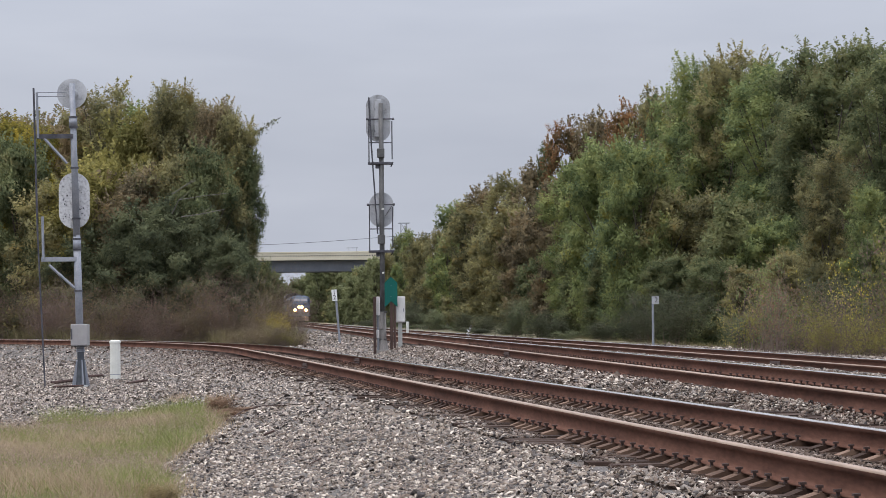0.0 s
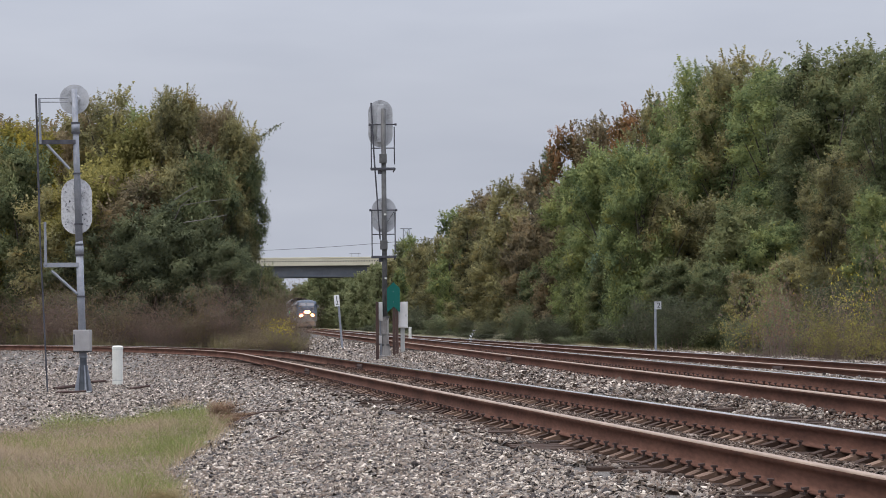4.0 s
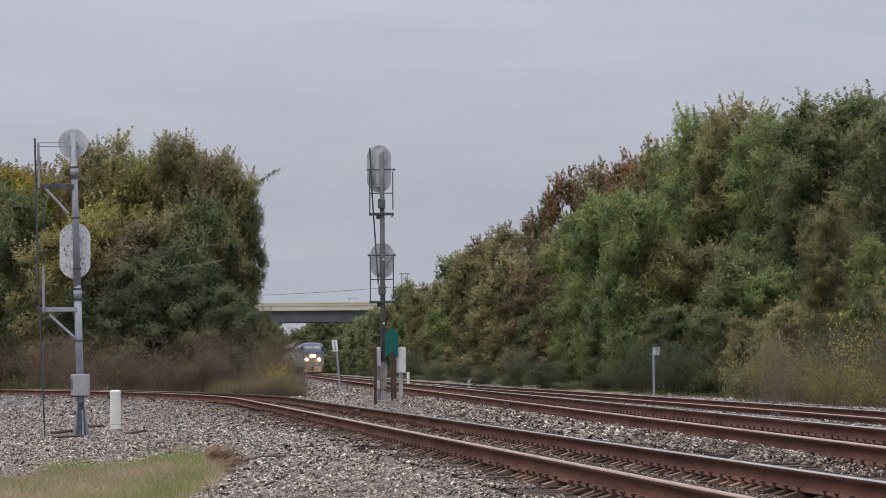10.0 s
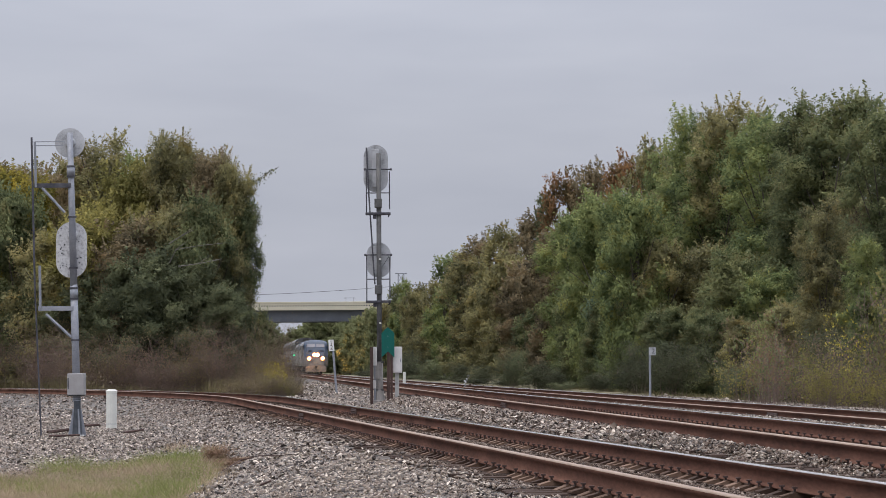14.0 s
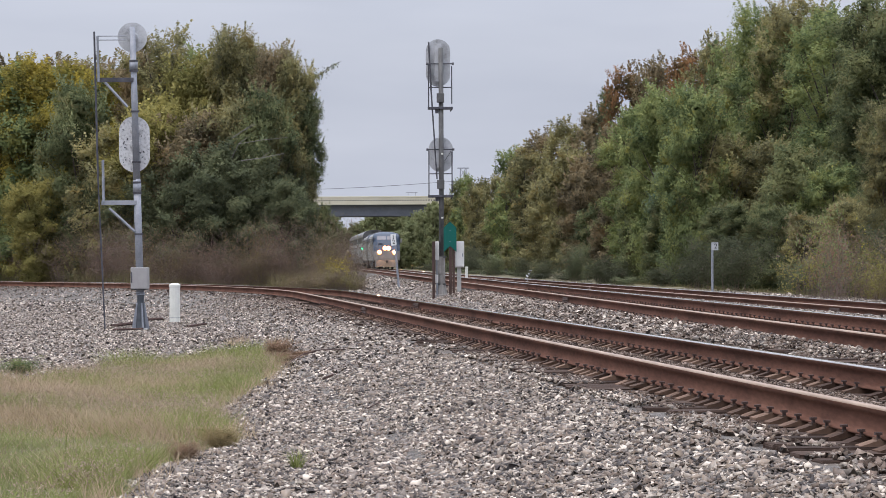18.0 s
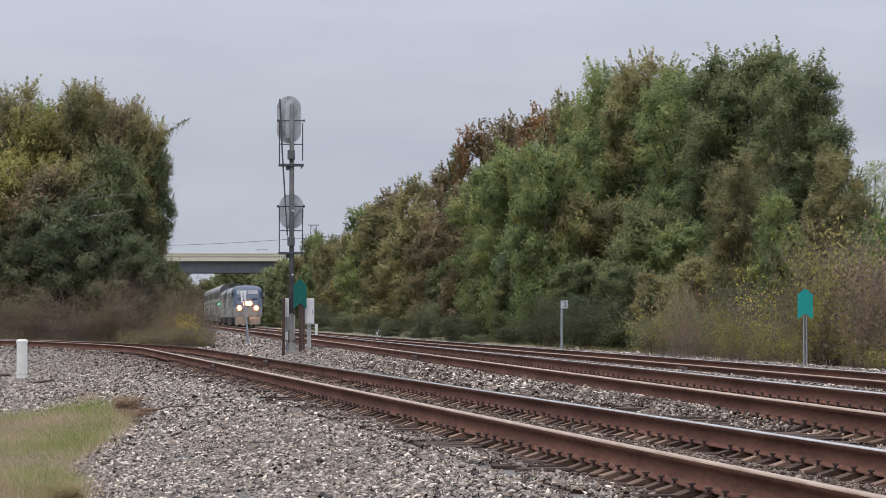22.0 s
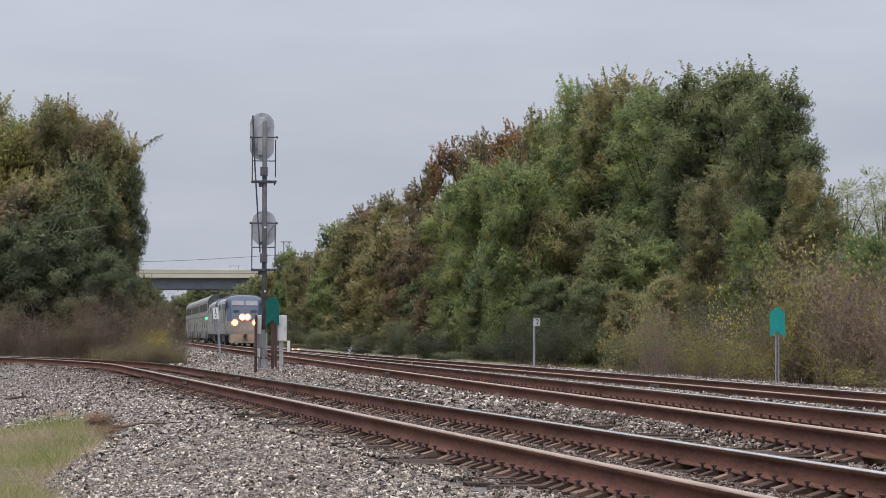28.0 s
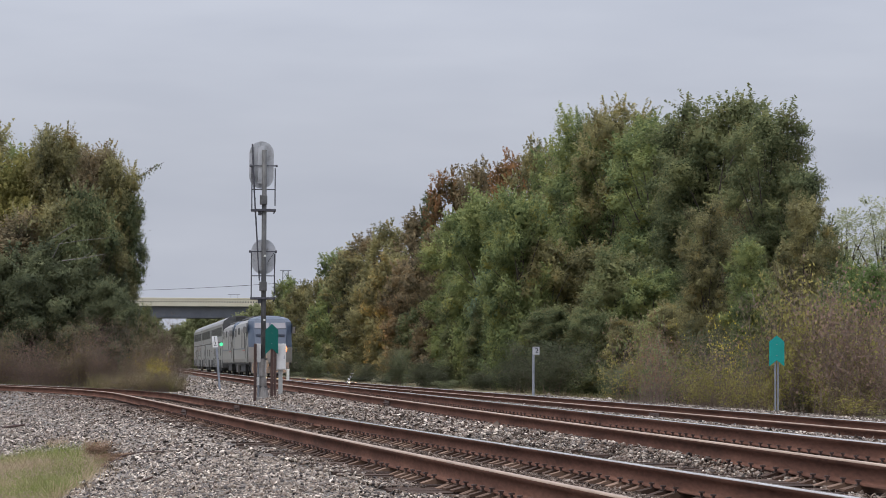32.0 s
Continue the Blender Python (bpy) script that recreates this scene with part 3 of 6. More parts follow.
# ---- loose ballast and grass ----
def stone_mesh(name, pos, size, mat, rng, plain=False):
    """Angular flat-topped stones, each a battered block of eight facets; plain: a four-faced chip with an off-centre peak."""
    n = len(pos)
    if plain:
        base = np.array([(-1, -0.8, -0.5), (1, -0.9, -0.5), (0.9, 1, -0.5), (-0.9, 0.9, -0.5), (0.1, 0, 0.75)])
        tris = np.array([(0, 1, 4), (1, 2, 4), (2, 3, 4), (3, 0, 4)])
        spread = np.array([0.35, 0.35, 0.3])
    else:
        ang = np.radians([0, 120, 240, 60, 180, 300])
        base = np.stack([np.cos(ang), np.sin(ang), np.where(np.arange(6) < 3, 0.62, -0.62)], 1)
        tris = np.array([(0, 1, 2), (0, 3, 1), (1, 3, 4), (1, 4, 2), (2, 4, 5), (2, 5, 0), (0, 5, 3)])
        spread = np.array([0.24, 0.24, 0.14])
    k = len(base)
    v = base[None] * rng.uniform(0.75, 1.2, (n, k, 1)) + rng.uniform(-1, 1, (n, k, 3)) * spread
    v *= rng.uniform([0.95, 0.75, 0.3], [1.75, 1.25, 0.55 if plain else 0.6], (n, 1, 3)) * size[:, None, None]
    q = rng.normal(size=(n, 4))
    q[:, 1:3] *= 0.2 if plain else 0.26
    q /= np.linalg.norm(q, axis=1)[:, None]
    w, a, b, c = q.T
    rot = np.stack([1 - 2 * (b * b + c * c), 2 * (a * b - w * c), 2 * (a * c + w * b), 2 * (a * b + w * c), 1 - 2 * (a * a + c * c), 2 * (b * c - w * a),
                    2 * (a * c - w * b), 2 * (b * c + w * a), 1 - 2 * (a * a + b * b)], 1).reshape(n, 3, 3)
    v = np.einsum("nij,nkj->nki", rot, v) + pos[:, None]
    return from_arrays(name, v.reshape(-1, 3), (tris[None] + (np.arange(n) * k)[:, None, None]).reshape(-1, 3), mat)


def ballast_stones():
    rng = np.random.default_rng(3)
    bands = [(11.3, 16.4, 1200, 0.0168), (16.4, 22.0, 1150, 0.0165), (22.0, 30.0, 900, 0.0160), (30.0, 42.0, 640, 0.0169), (42.0, 60.0, 470, 0.0174), (60.0, 85.0, 420, 0.0160), (85.0, 125.0, 90, 0.028), (125.0, 160.0, 40, 0.036)]
    pos, size, near = [], [], []
    for y0, y1, dens, r in bands:
        w = 0.2 * y1 + 1.5
        n = int(2 * w * (y1 - y0) * dens)
        x, y = rng.uniform(-w, w, n), rng.uniform(y0, y1, n)
        s1, s2, s3 = off_1(x, y), np.abs(x - LINE_2[0] - LINE_2[1] * y), np.abs(x - LINE_3[0] - LINE_3[1] * y)
        ok = (np.abs(x) < 0.2 * y + 1.0) & ~in_grass(x, y) & ((y > 16.4) | (x > -0.9))
        ok &= (np.abs(s1 - 0.7525) > 0.26) & (np.abs(s2 - 0.7525) > np.where(y < 36, 0.1, 0.2)) & (np.abs(s3 - 0.7525) > 0.2)
        ok &= (x - LINE_3[0] - LINE_3[1] * y < np.interp(y, (60, 90, 112), (6.0, 4.8, 3.0))) & ~((y > 104) & (x < LINE_2[0] + LINE_2[1] * y - 4.2) & (x > -9)) & ~((y > 125) & (x > -9) & (x < LINE_2[0] + LINE_2[1] * y - 3.8))
        ok &= ~((s1 < 0.62) & (rng.random(n) < 0.2)) & ~((s1 < 1.2) & (rng.random(n) < 0.25)) & ~((s2 < 0.62) & (rng.random(n) < 0.5))
        ok &= ~beyond_branch(x, y, s1)
        x, y, s1 = x[ok], y[ok], s1[ok]
        bare = (rough(x, y, 1.3, 6.0) + 0.6 * rough(x, y, 4.1, 9.0) > 0.05) & (s1 > 0.95) & (s1 < 1.5)
        keep = ~(bare & (rng.random(len(x)) < 0.8))
        x, y, s1, bare = x[keep], y[keep], s1[keep], bare[keep]
        lift = np.where(s1 < 0.62, 0.034, np.where((s1 > 1.0) & (s1 < 1.42) & ~bare, 0.03, 0.0)) - 0.012 * bare
        s2 = LINE_2[0] + LINE_2[1] * y - x
        lift += np.where((s1 > 1.0) & (s2 > 0.84) & (s2 < 1.9) & (y < 75), rng.uniform(0.02, 0.08, len(x)), 0.0)
        pos.append(np.stack([x, y, ground_z(x, y) + lift + rng.uniform(-0.45, 0.5, len(x)) * r], 1))
        size.append(r * np.clip(np.exp(rng.normal(size=len(x)) * 0.36 - 0.09), 0.4, 2.0) * np.where(s1 < 1.05, 0.8, 1.0))
        near.append(s1 < 1.24 + 0.16 * rng.normal(size=len(x)) + np.clip((y - 42) / 30, 0, 1) * np.maximum(0, 1.6 + 1.5 * rough(x, y, 0.8, 3.0)) * rng.random(len(x))
                    + 9.0 * ((s2 < 1.9) & (x < LINE_3[0] + LINE_3[1] * y - 1.2) & (rng.random(len(x)) < 0.35 + 0.3 * rough(x, y, 1.1, 5.0))))
    pos, size, near = np.concatenate(pos), np.concatenate(size), np.concatenate(near)
    far = pos[:, 1] > 33
    for sel, mat, name, label in ((~near, M_STONE, "ballast_stones", "loose angular grey ballast stones beside the tracks"),
                                  (near, M_DIRTY, "dirty_ballast", "rust-stained brown ballast along the branch rails")):
        tagged(new(name, stone_mesh(name, pos[sel & ~far], size[sel & ~far], mat, rng)), label, "ballast", kind="stuff")
        tagged(new(name, stone_mesh(name, pos[sel & far], size[sel & far], mat, rng, True)), label + ", farther off", "ballast", kind="stuff")


def blades(name, x, y, height, lean, width, mat, rng):
    """Thin bent grass blades, each a tapered strip."""
    n = len(x)
    z = ground_z(x, y)
    a = rng.uniform(0, 2 * math.pi, n)
    u = np.stack([np.cos(a), np.sin(a), 0 * a], 1) * (width * rng.uniform(0.6, 1.4, n))[:, None]
    b = rng.uniform(0, 2 * math.pi, n)
    l = np.stack([np.cos(b), np.sin(b), 0 * b], 1) * (lean * height * rng.uniform(0.2, 1.4, n))[:, None]
    p = np.stack([x, y, z - 0.01], 1)
    up = np.stack([0 * x, 0 * x, height], 1)
    v = np.stack([p - u, p + u, p + up + l + 0.25 * u, p + up + l - 0.25 * u], 1)
    return from_arrays(name, v.reshape(-1, 3), np.arange(n * 4).reshape(-1, 4), mat)


def grass_patch():
    rng = np.random.default_rng(8)
    n = 400000
    y = 13 + 37 * rng.random(n) ** 1.25
    x = rng.uniform(-0.2, 0.0, n) * y - 1.0
    clump = rough(x, y, 0.8, 7.0) + 0.5 * rough(x, y, 3.1, 5.0)
    ok = in_grass(x, y) & (rng.random(n) < 0.62 + 0.4 * clump)
    x, y, clump = x[ok], y[ok], clump[ok]
    low = np.clip((26 - y) / 6, 0, 1) * np.clip((-3.0 - x) / 1.0, 0, 1)
    h = np.clip(0.10 + 0.09 * rough(x, y, 1.3, 3.0) + 0.09 * clump - 0.04 * low, 0.025, 0.34) * rng.uniform(0.35, 1.45, len(x))
    tuft = rough(x, y, 0.75, 9.0) + 0.35 * rough(x, y, 2.3, 2.0)
    rim = np.interp(y, GRASS_EDGE_Y, GRASS_EDGE_X) - x
    lush = np.where((y > 40) & (x > -6.2) & (x < -3.9), 0.8, 0) + 0.45 * (rim < 0.55 + 0.3 * rough(x, y, 1.7, 8.0)) - 0.25 * ((rim > 1.2) & (y < 40))
    green = (tuft + lush + rng.normal(size=len(x)) * 0.3) > -0.08
    lawn = low + 0.55 * rough(x, y, 2.0, 4.0) + rng.normal(size=len(x)) * 0.14 > 0.42
    h = np.where(lawn, 0.03 + h * 0.6, h)
    for sel, mat, name, label in ((lawn, M_LAWN, "green_grass", "low fresh green grass before the long grass"),
                                  (green & ~lawn, M_GRASS, "green_grass", "tufts of green grass among the dry grass"),
                                  (~green & ~lawn, M_DRYGRASS, "dry_grass", "long dry tan and pinkish grass beside the ballast")):
        me = blades(name, x[sel], y[sel], h[sel], 1.1, 0.003, mat, rng)
        tagged(new(name, me), label, "grass", kind="stuff")
    n = 5200
    y = 13 + 37 * rng.random(n)
    x = np.interp(y, GRASS_EDGE_Y, GRASS_EDGE_X) + np.abs(rng.normal(size=n)) * 0.16 - 0.1
    ok = rough(x * 0, y, 2.6, 1.0) + 0.4 * rough(x * 0, y, 6.0, 3.0) > 0.1
    me = blades("edge_weeds", x[ok], y[ok], rng.uniform(0.04, 0.2, ok.sum()), 0.9, 0.004, M_DRYGRASS, rng)
    tagged(new("edge_weeds", me), "straggling dry weeds along the grass edge", "grass", kind="stuff")


def ballast_tuft(x0, y0, height, n):
    """A tuft of arching green blades, each of two lengths, fanning out from one root."""
    rng = np.random.default_rng(31)
    a, r = rng.uniform(0, 2 * math.pi, n), rng.uniform(0.15, 1.0, n)
    out = np.stack([np.cos(a), np.sin(a), 0 * a], 1)
    side = np.stack([-np.sin(a), np.cos(a), 0 * a], 1) * 0.0017
    tall = height * rng.uniform(0.45, 1.1, n)
    up = np.array([0, 0, 1.0])
    foot = out * 0.02 + np.array([x0, y0, float(ground_z(x0, y0)) - 0.02])
    bend = foot + out * (r * height * 0.3)[:, None] + up * (tall * 0.62)[:, None]
    tip = foot + out * (r * height * 0.8)[:, None] + up * (tall * (1.0 - 0.15 * r))[:, None]
    v = np.stack([foot - side, foot + side, bend + side, bend - side, tip], 1).reshape(-1, 3)
    k = np.arange(n)[:, None] * 5
    faces = np.concatenate([k + np.array([0, 1, 2, 3]), k + np.array([3, 2, 4, 4])], 0)
    faces = [tuple(dict.fromkeys(int(i) for i in f)) for f in faces]
    me = bpy.data.meshes.new("grass_tuft")
    me.from_pydata(v.tolist(), [], faces)
    me.materials.append(M_GRASS)
    tagged(new("grass_tuft", me), "small green grass tuft growing through the ballast", "grass")


def verge_weeds():
    """Rough grass at the foot of the scrub on both sides."""
    rng = np.random.default_rng(19)
    y = rng.uniform(84, 135, 7000)
    x = LINE_3[0] + LINE_3[1] * y + 5.0 + np.abs(rng.normal(size=7000)) * 0.8
    me = blades("verge_weeds", x, y, rng.uniform(0.05, 0.22, 7000), 0.8, 0.007, M_VERGE, rng)
    tagged(new("verge_weeds", me), "rough tan and green weeds beside the far track", "weeds", kind="stuff")
    x = rng.uniform(-26, -6.2, 9000)
    y = np.maximum(108.6, np.interp(-x, -A1[100:, 0], A1[100:, 1]) + 2.0) + np.abs(rng.normal(size=9000)) * 1.0
    me = blades("verge_weeds", x, y, rng.uniform(0.1, 0.8, 9000), 0.6, 0.010, M_VERGE, rng)
    tagged(new("verge_weeds", me), "rough straw-coloured weeds below the thicket", "weeds", kind="stuff")


ballast_stones()
grass_patch()
ballast_tuft(-1.62, 20.2, 0.2, 110)
verge_weeds()


# ---- trees ----
def leaf_cloud(name, centre, size, out, rng, mat, loose=0.6, along_way=None, soft=None):
    """Many small leaves, each a kite that faces more or less outwards; soft: the way that the clump's surface faces there."""
    n = len(centre)
    nm = out + rng.normal(size=(n, 3)) * loose
    nm /= np.linalg.norm(nm, axis=1)[:, None] + 1e-6
    d = rng.normal(size=(n, 3)) if along_way is None else along_way + rng.normal(size=(n, 3)) * 0.3
    d -= nm * (d * nm).sum(1)[:, None]
    d /= np.linalg.norm(d, axis=1)[:, None] + 1e-6
    s = np.cross(nm, d)
    L, W = (size * rng.uniform(0.7, 1.35, n))[:, None], (size * rng.uniform(0.42, 0.7, n))[:, None]
    v = np.stack([centre - d * L * 0.5, centre - d * L * 0.08 + s * W * 0.5, centre + d * L * 0.5, centre - d * L * 0.08 - s * W * 0.5], 1)
    flip = None if soft is None else ((np.cross(v[:, 1] - v[:, 0], v[:, 2] - v[:, 0]) * soft).sum(1) < 0)
    if flip is not None:
        v[flip] = v[flip][:, ::-1]
    me = from_arrays(name, v.reshape(-1, 3), np.arange(n * 4).reshape(-1, 4), mat, soft is not None)
    if soft is not None:
        me.normals_split_custom_set_from_vertices(np.repeat(soft, 4, 0))
    return me


def seed_heads():
    """Fine pinkish seed heads that float over the long grass."""
    rng = np.random.default_rng(41)
    n = 330000
    y = 13 + 39 * rng.random(n) ** 1.25
    x = rng.uniform(-0.2, 0.0, n) * y - 1.0
    patch = rough(x, y, 0.55, 1.0) + 0.4 * rough(x, y, 1.9, 6.0)
    ok = in_grass(x, y) & (patch + 0.35 * rng.normal(size=n) > np.where((y > 40) & (x > -6.2) | (y < 24) & (x < -3.2), 0.8, 0.25))
    x, y = x[ok], y[ok]
    z = ground_z(x, y) + rng.uniform(0.05, 0.21, len(x))
    me = leaf_cloud("seed_heads", np.stack([x, y, z], 1), np.full(len(x), 0.017), rng.normal(size=(len(x), 3)), rng, M_SEED)
    tagged(new("seed_heads", me), "fine pinkish seed heads over the dry grass", "grass", kind="stuff")


seed_heads()


def limb_mesh(name, limbs, mat, sides=5):
    """Tapered limbs, each a list of points with radii."""
    v, f = [], []
    for path in limbs:
        base = len(v)
        for x, y, z, r in path:
            for j in range(sides):
                a = 2 * math.pi * j / sides
                v.append((x + r * math.cos(a), y + r * math.sin(a), z))
        for i in range(len(path) - 1):
            for j in range(sides):
                k = (j + 1) % sides
                f.append((base + i * sides + j, base + i * sides + k, base + (i + 1) * sides + k, base + (i + 1) * sides + j))
    return from_arrays(name, v, f, mat, True)


def tree_shape(seed, leaves, leaf, aspect=1.0, low=0.07, core=6):
    """Meshes of a trunk with limbs and of a lumpy crown 2 m in radius; its height, 10 m times the aspect, is brought to 10 m at the end."""
    rng = np.random.default_rng(seed)
    tall = 10.0 * aspect
    lobes = int(20 + 18 * aspect)
    cs, rs = [], []
    for i in range(lobes):
        h = low + (0.95 - low) * (i + rng.random()) / lobes
        prof = math.sqrt(max(0.05, 1 - (max(0.0, h - 0.5) / 0.56) ** 2)) * (0.84 + 0.16 * math.sin(h * 9 + seed))
        inner = i % 3 == 0
        a, q = 2.4 * i + rng.uniform(-0.6, 0.6), rng.uniform(0.1, 0.6) if inner else rng.uniform(0.75, 1.0)
        r = (rng.uniform(0.8, 1.2) if inner else rng.uniform(0.38, 0.85)) * (1 - 0.3 * h) * min(1.0, 0.6 + 0.4 * aspect)
        w = 1.85 * prof - 0.35 * r
        cs.append((w * q * math.cos(a), w * q * math.sin(a), min(h * tall, tall * 0.985 - 0.75 * r)))
        rs.append(r)
    cs, rs = np.array(cs), np.array(rs)
    share = rs ** 2 / (rs ** 2).sum()
    # leafy sprays over the skin of each lobe
    per = 20
    k = leaves // per
    home = rng.choice(lobes, k, p=share)
    d = rng.normal(size=(k, 3))
    d[:, 2] += 0.25
    d /= np.linalg.norm(d, axis=1)[:, None]
    heart = cs[home] + d * (rs[home] * rng.uniform(0.78, 1.12, k))[:, None] * np.array([1, 1, 0.88])
    wide = rng.uniform(0.07, 0.17, k)
    which = np.repeat(np.arange(k), per)
    o = rng.normal(size=(len(which), 3))
    c = heart[which] + o * wide[which][:, None] * np.array([1, 1, 0.75])
    soft = d[which] * 0.75 + o * 0.22 + np.array([0, 0, 0.2])
    sizes, way = np.full(len(c), leaf), o + d[which] * 0.6
    # shoots with paired leaves that break the outline, longest at the top
    sc, sw, sn = [], [], []
    for t in range(lobes):
        high = cs[t, 2] > 0.6 * tall
        for _ in range(9 if high else 4):
            w = rng.normal(size=3) * 0.75
            w[2] = abs(w[2]) + (0.9 if high else 0.15)
            w /= np.linalg.norm(w)
            ln, base = rng.uniform(0.2, 0.62 if high else 0.4), cs[t] + w * rs[t] * 0.92
            side = np.cross(w, rng.normal(size=3))
            side /= np.linalg.norm(side)
            for j, u in enumerate(np.arange(0.0, ln, 0.05)):
                g = (1 if j % 2 else -1) * side + 0.55 * w + rng.normal(size=3) * 0.25
                sc.append(base + w * u + g * leaf * 0.42 * (1.15 - 0.5 * u / ln))
                sw.append(g)
                sn.append(w * 0.5 + np.array([0, 0, 0.4]) + rng.normal(size=3) * 0.3)
    # fuller shaded leaves inside each lobe
    k = leaves // core
    home, di = rng.choice(lobes, k, p=share), rng.normal(size=(k, 3))
    di /= np.linalg.norm(di, axis=1)[:, None]
    ci = cs[home] + di * (rs[home] * rng.uniform(0.42, 0.72, k))[:, None]
    c = np.concatenate([c, np.array(sc), ci])
    soft = np.concatenate([soft, np.array(sn), di])
    way = np.concatenate([way, np.array(sw), rng.normal(size=(k, 3))])
    sizes = np.concatenate([sizes, np.full(len(sc), leaf * 1.5), np.full(k, leaf * 2.0)])
    soft /= np.linalg.norm(soft, axis=1)[:, None]
    c[:, 2] = np.maximum(c[:, 2], 0.06)
    crown = leaf_cloud("crown", c, sizes, soft, rng, M_LEAF["green"], 0.55, way, soft)
    limbs = [[(0.08 * math.sin(3 * t + seed), 0.08 * math.cos(2 * t), tall * 0.88 * t - 0.4, 0.16 * (1 - 0.85 * t)) for t in np.linspace(0, 1, 7)]]
    for t in range(lobes):
        x, y, z = cs[t]
        b = z * rng.uniform(0.45, 0.75)
        limbs.append([(x * u, y * u, b + (z - b) * u ** 0.8, 0.045 * (1.15 - u)) for u in np.linspace(0, 1, 4)])
    trunk = limb_mesh("trunk", limbs, M_BARK)
    for me in (trunk, crown):
        me.transform(Matrix.Diagonal((1, 1, 1 / aspect, 1)))
    return trunk, crown


# shapes by how slender the tree is
NEAR = {0.6: [tree_shape(20 + i, 38000, 0.094, 0.6) for i in range(2)], 1.1: [tree_shape(25 + i, 48000, 0.095, 1.1) for i in range(3)], 2.0: [tree_shape(30 + i, 52000, 0.099, 2.0) for i in range(2)]}
MID = {0.6: [tree_shape(40, 17000, 0.125, 0.6)], 1.0: [tree_shape(44 + i, 20000, 0.13, 1.0) for i in range(2)], 2.2: [tree_shape(48, 24000, 0.135, 2.2)]}
HIGH = {1.1: [tree_shape(80 + i, 26000, 0.094, 1.1, low=0.5) for i in range(2)]}
THIN = {1.0: [tree_shape(70 + i, 13000, 0.08, 1.0, core=40) for i in range(2)]}
FARV = {0.7: [tree_shape(60 + i, 9000, 0.19, 0.7) for i in range(2)]}
WORDS = {"green": "green leafy tree", "olive": "olive-green leafy tree", "gold": "yellowing autumn tree", "brown": "brownish autumn tree", "rust": "rust-red autumn tree",
         "dark": "dark green leafy tree", "blue": "blue-green leafy tree", "pale": "pale thin-leaved tree", "haze": "green tree paled for haze", "fresh": "bright green young tree", "turning": "yellowing leafy tree", "deep": "dark green shaded tree"}


def tree(x, y, height, radius, kind, shapes, where, group, name="tree"):
    z = float(ground_z(x, y))
    slender = 0.19 * height / radius
    trunk, crown = random.choice(shapes[min(shapes, key=lambda a: abs(math.log(a / slender)))])
    t = thing(name, pose(x, y, z, 0, 0, random.uniform(0, 360)) @ Matrix.Diagonal((radius / 1.9, radius / 1.9, height / 10.0, 1)),
              WORDS[kind] + " " + where, "tree", group)
    for n, me in (("trunk", trunk), ("crown", crown)):
        ob = new(n, me)
        ob.parent = t
        if n == "crown":
            ob.material_slots[0].link = "OBJECT"
            ob.material_slots[0].material = M_LEAF[kind]
    return t


TREES_EAST = (
    (-7.9, 326.1, 8.8, 1.5, 'olive'), (-6, 305.7, 6.9, 1.9, 'green'), (-4.1, 283.8, 9, 1.7, 'olive'), (-2.3, 265.7, 5.3, 2.1, 'olive'),
    (-0.6, 240.4, 8.2, 2.1, 'green'), (1, 225.2, 10.2, 2.4, 'olive'), (2.3, 189.8, 6.6, 2.2, 'olive'), (3.8, 181.3, 8.5, 2.3, 'olive'),
    (4.9, 178.5, 7.8, 2.3, 'brown'), (5.4, 165.8, 5.4, 1.8, 'dark'), (6.2, 161.6, 9, 2.3, 'brown'), (6.5, 140.8, 5.5, 1.5, 'dark'),
    (6.6, 147, 9.7, 2.2, 'green'), (7.4, 133, 9.6, 2.4, 'green'), (8.3, 128.7, 9.5, 1.9, 'green'), (8.2, 130.4, 7.1, 1.9, 'blue'),
    (7.2, 130, 4.2, 1.4, 'dark'), (8.3, 121.3, 8.8, 2.1, 'green'), (8.2, 124.1, 4.5, 1.3, 'dark'), (9.5, 121.6, 6.8, 2.1, 'olive'),
    (11.1, 123.5, 6.6, 2.3, 'olive'), (11.3, 108, 5.7, 2.0, 'dark'), (12.5, 107, 4.9, 1.7, 'green'), (9.9, 104, 3.4, 1.2, 'dark'), (8.9, 112, 3.6, 1.3, 'dark'), (10.6, 99, 2.9, 1.1, 'olive'), (11.6, 95, 3.4, 1.2, 'olive'), (13.1, 86, 5.3, 1, 'green'),
)
